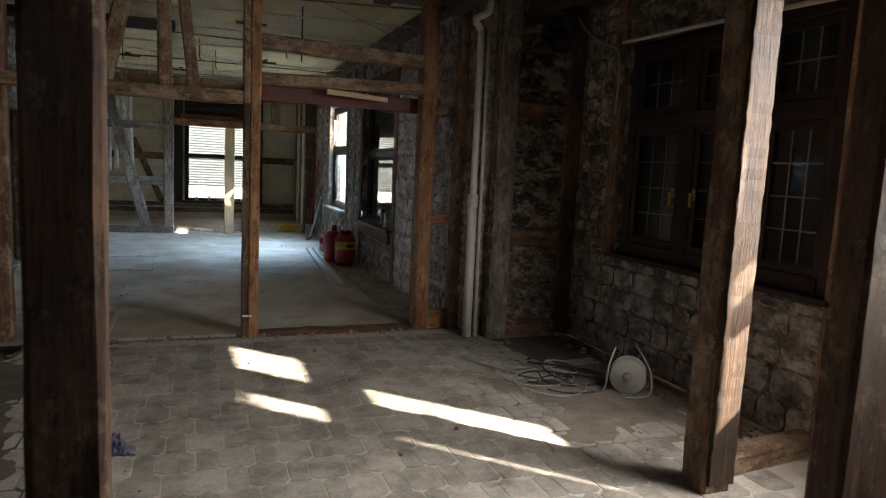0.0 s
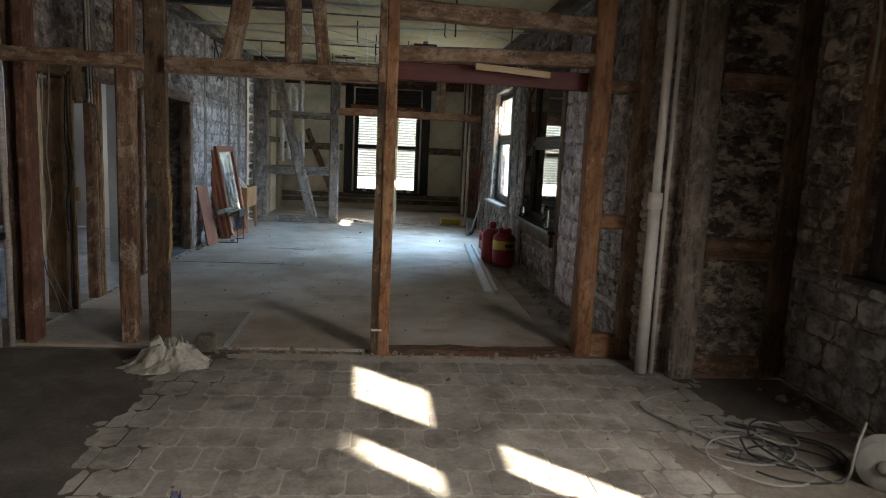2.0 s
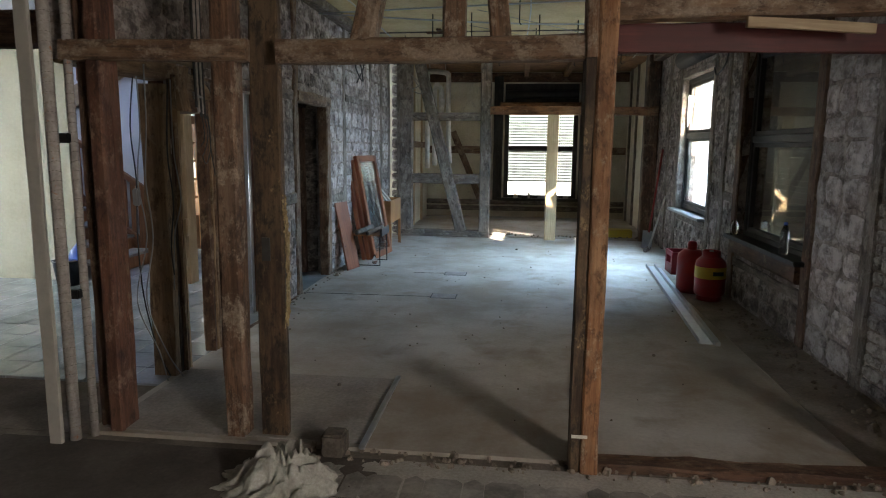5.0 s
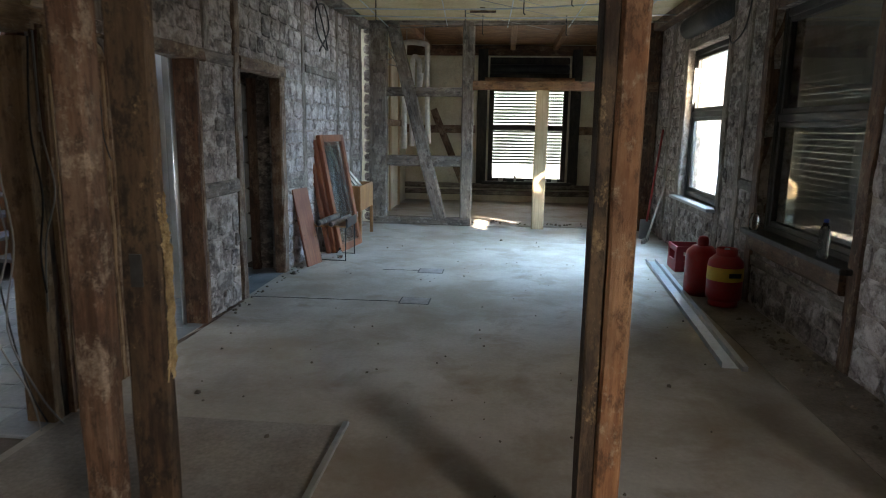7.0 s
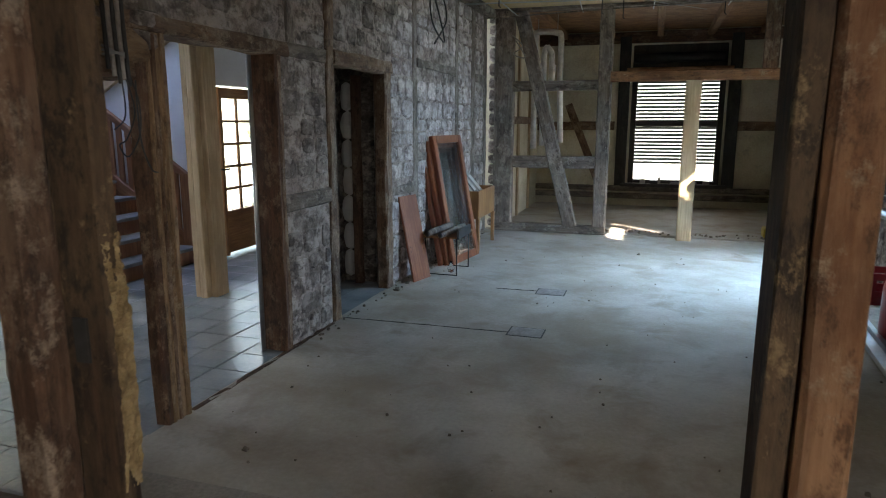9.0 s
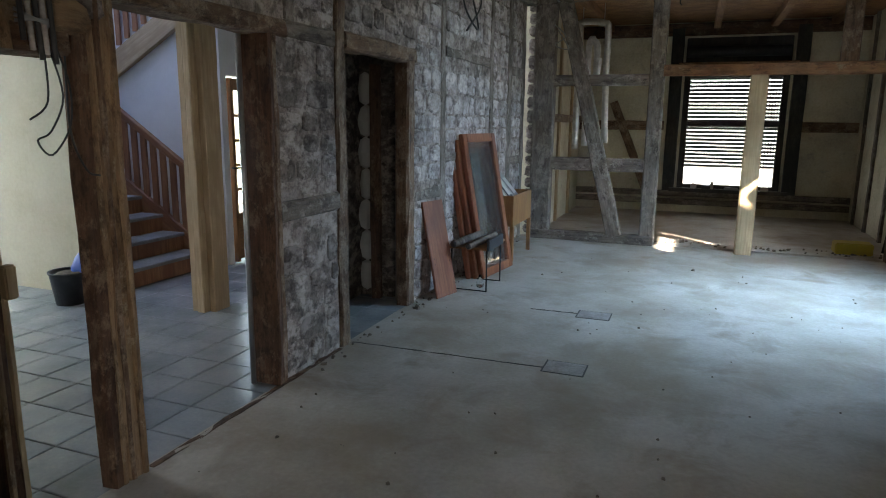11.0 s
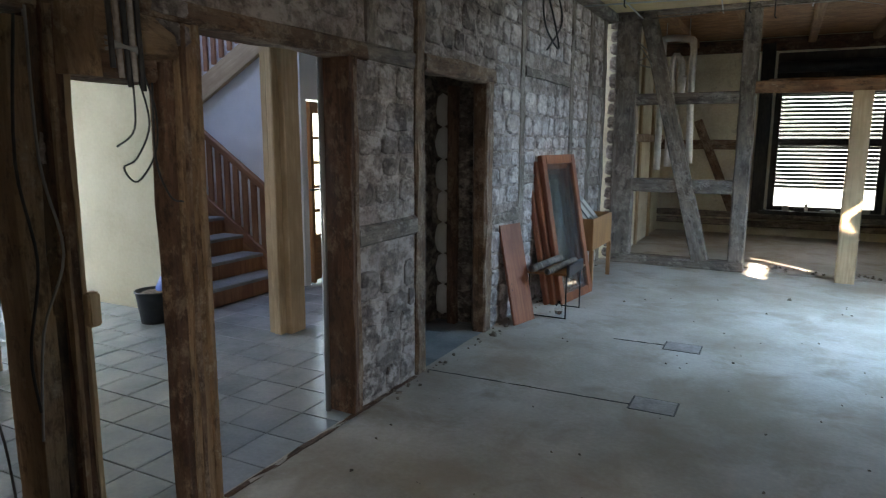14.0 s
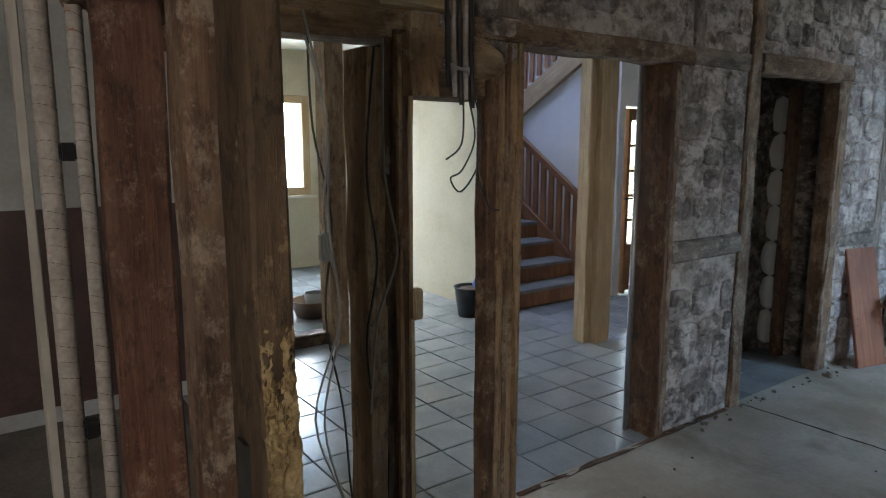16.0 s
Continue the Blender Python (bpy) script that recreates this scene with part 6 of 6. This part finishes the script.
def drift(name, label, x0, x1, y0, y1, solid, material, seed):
    """A thin sheet, of dust or of dark painted shade, that thins out unevenly over the tiles away from its solid sides.
    """
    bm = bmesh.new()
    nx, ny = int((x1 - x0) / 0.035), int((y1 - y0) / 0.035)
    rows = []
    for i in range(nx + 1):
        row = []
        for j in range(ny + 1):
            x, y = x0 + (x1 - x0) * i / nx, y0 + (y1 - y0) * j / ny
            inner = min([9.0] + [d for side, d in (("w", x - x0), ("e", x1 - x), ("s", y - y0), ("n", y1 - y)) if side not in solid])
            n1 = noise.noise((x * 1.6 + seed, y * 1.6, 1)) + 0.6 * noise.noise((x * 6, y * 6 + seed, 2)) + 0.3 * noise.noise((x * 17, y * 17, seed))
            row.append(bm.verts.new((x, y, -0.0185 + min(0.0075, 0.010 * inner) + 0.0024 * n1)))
        rows.append(row)
    for i in range(nx):
        for j in range(ny):
            bm.faces.new((rows[i][j], rows[i + 1][j], rows[i + 1][j + 1], rows[i][j + 1]))
    return smooth(structure(name, bm, material, label, "floor"))


# The first two sheets paint the floor's shaded corners; the third is dust.
drift("earth_drift", "dark dirt-brown sheet over the tiles beside the posts, painted as shade", -2.7, -0.55, 2.0, 5.72, "wn", DIRT_SHADE, 3)
drift("soot_drift", "dark dirt-brown sheet on the floor under the blackened panel, painted as shade", 2.1, 3.24, 4.1, 5.3, "en", DIRT_SHADE, 8)
drift("dust_drift", "smooth pale dust over tiles below the window", 1.6, 3.22, 2.75, 4.6, "e", DUST, 12)

# square glazed tiles of the hallway
square = tile_mesh("tile", [(-0.137, -0.147), (0.137, -0.147), (0.137, 0.147), (-0.137, 0.147)], HALL_TILE)
spots = []
for i in range(21):
    for j in range(19):
        x, y = -2.385 - 0.28 * i, 6.67 + 0.30 * j
        if y < 12.2 and not (x < -4.9 and y > 9.4):
            spots.append((x, y))
spots.sort(key=lambda s: (s[0] + 2.4) ** 2 + (s[1] - 8.0) ** 2)
verts, faces = [], []
for k, (x, y) in enumerate(spots):
    m = pose(x, y, -0.008 + rt.uniform(-0.001, 0.001), rt.uniform(-0.25, 0.25), rt.uniform(-0.25, 0.25), rt.uniform(-0.2, 0.2))
    if k < 300:
        put("tile", square, floor_tiled, m)
    else:
        base = len(verts)
        verts += [tuple(m @ v.co) for v in square.vertices]
        faces += [[base + i for i in p.vertices] for p in square.polygons]
if verts:
    field = bpy.data.meshes.new("tile_field")
    field.from_pydata(verts, [], faces)
    field.materials.append(HALL_TILE)
    put("tile_field", field, floor_tiled)["kind"] = "stuff"

# crumbs and rubble
crumbs = block_meshes("crumb", RUBBLE, 4, 0.35, sides=5, edge=0.3)


def scatter(name, label, count, area, size, seed, z=0.0):
    r = random.Random(seed)
    verts, faces = [], []
    for _ in range(count):
        me = r.choice(crumbs)
        s = size * r.uniform(0.4, 1.5) * (2.2 if r.random() < 0.06 else 1)
        m = pose(r.uniform(area[0], area[1]), r.uniform(area[2], area[3]), z + s * 0.15, r.uniform(-20, 20), r.uniform(-20, 20), r.uniform(0, 360)) @ Matrix.Diagonal((s, s * r.uniform(0.5, 1), s * 0.45, 1))
        base = len(verts)
        verts += [tuple(m @ v.co) for v in me.vertices]
        faces += [[base + i for i in p.vertices] for p in me.polygons]
    me = bpy.data.meshes.new(name)
    me.from_pydata(verts, [], faces)
    me.materials.append(RUBBLE)
    return tagged(put(name, me), label, "rubble", kind="stuff")


scatter("floor_crumbs", "small crumbs of mortar scattered on the screed", 110, (-2.1, 1.6, 6.2, 13.0), 0.014, 31)
scatter("wall_rubble", "mortar rubble along the foot of the window wall", 200, (2.0, 2.27, 6.0, 9.2), 0.026, 32)
scatter("sill_rubble", "broken mortar along the stripped sill", 150, (-1.0, 1.9, 5.66, 5.80), 0.022, 33, -0.015)
scatter("front_rubble", "mortar crumbs below the dark window", 120, (2.95, 3.22, 2.7, 5.2), 0.026, 34, -0.02)
scatter("tile_crumbs", "fine crumbs on the clay tiles", 120, (-2.0, 3.0, 1.8, 5.6), 0.010, 35, -0.014)
scatter("bay_rubble", "rubble along the far sill", 120, (-2.0, 2.1, 14.2, 14.5), 0.03, 36, 0.012)
scatter("jamb_rubble", "mortar crumbs at the foot of the west wall", 100, (-2.22, -2.12, 8.5, 13.9), 0.02, 37)

# yellowing hedge outside the glazed door
rh = random.Random(44)
verts, faces = [], []
for _ in range(1500):
    c = Vector((rh.uniform(-9.0, -5.6), rh.uniform(13.6, 15.6), -0.6 + 2.0 * rh.random() ** 0.7))
    m = pose(c.x, c.y, c.z, rh.uniform(-80, 80), rh.uniform(-80, 80), rh.uniform(0, 360))
    a = rh.uniform(0.04, 0.09)
    base = len(verts)
    verts += [tuple(m @ Vector(p)) for p in ((-a, 0, 0), (0, -a * 0.5, 0.01), (a, 0, 0), (0, a * 0.5, 0.01))]
    faces.append([base, base + 1, base + 2, base + 3])
leaves = bpy.data.meshes.new("hedge")
leaves.from_pydata(verts, [], faces)
leaves.materials.append(surface("yellow_green_leaf", [(0.3, (0.10, 0.12, 0.02)), (0.6, (0.26, 0.24, 0.04))], 6, 40, 0.7, 0.1, 0.002))
tagged(put("hedge", leaves), "yellowing leafy hedge in the yard behind the door", "hedge", kind="stuff")
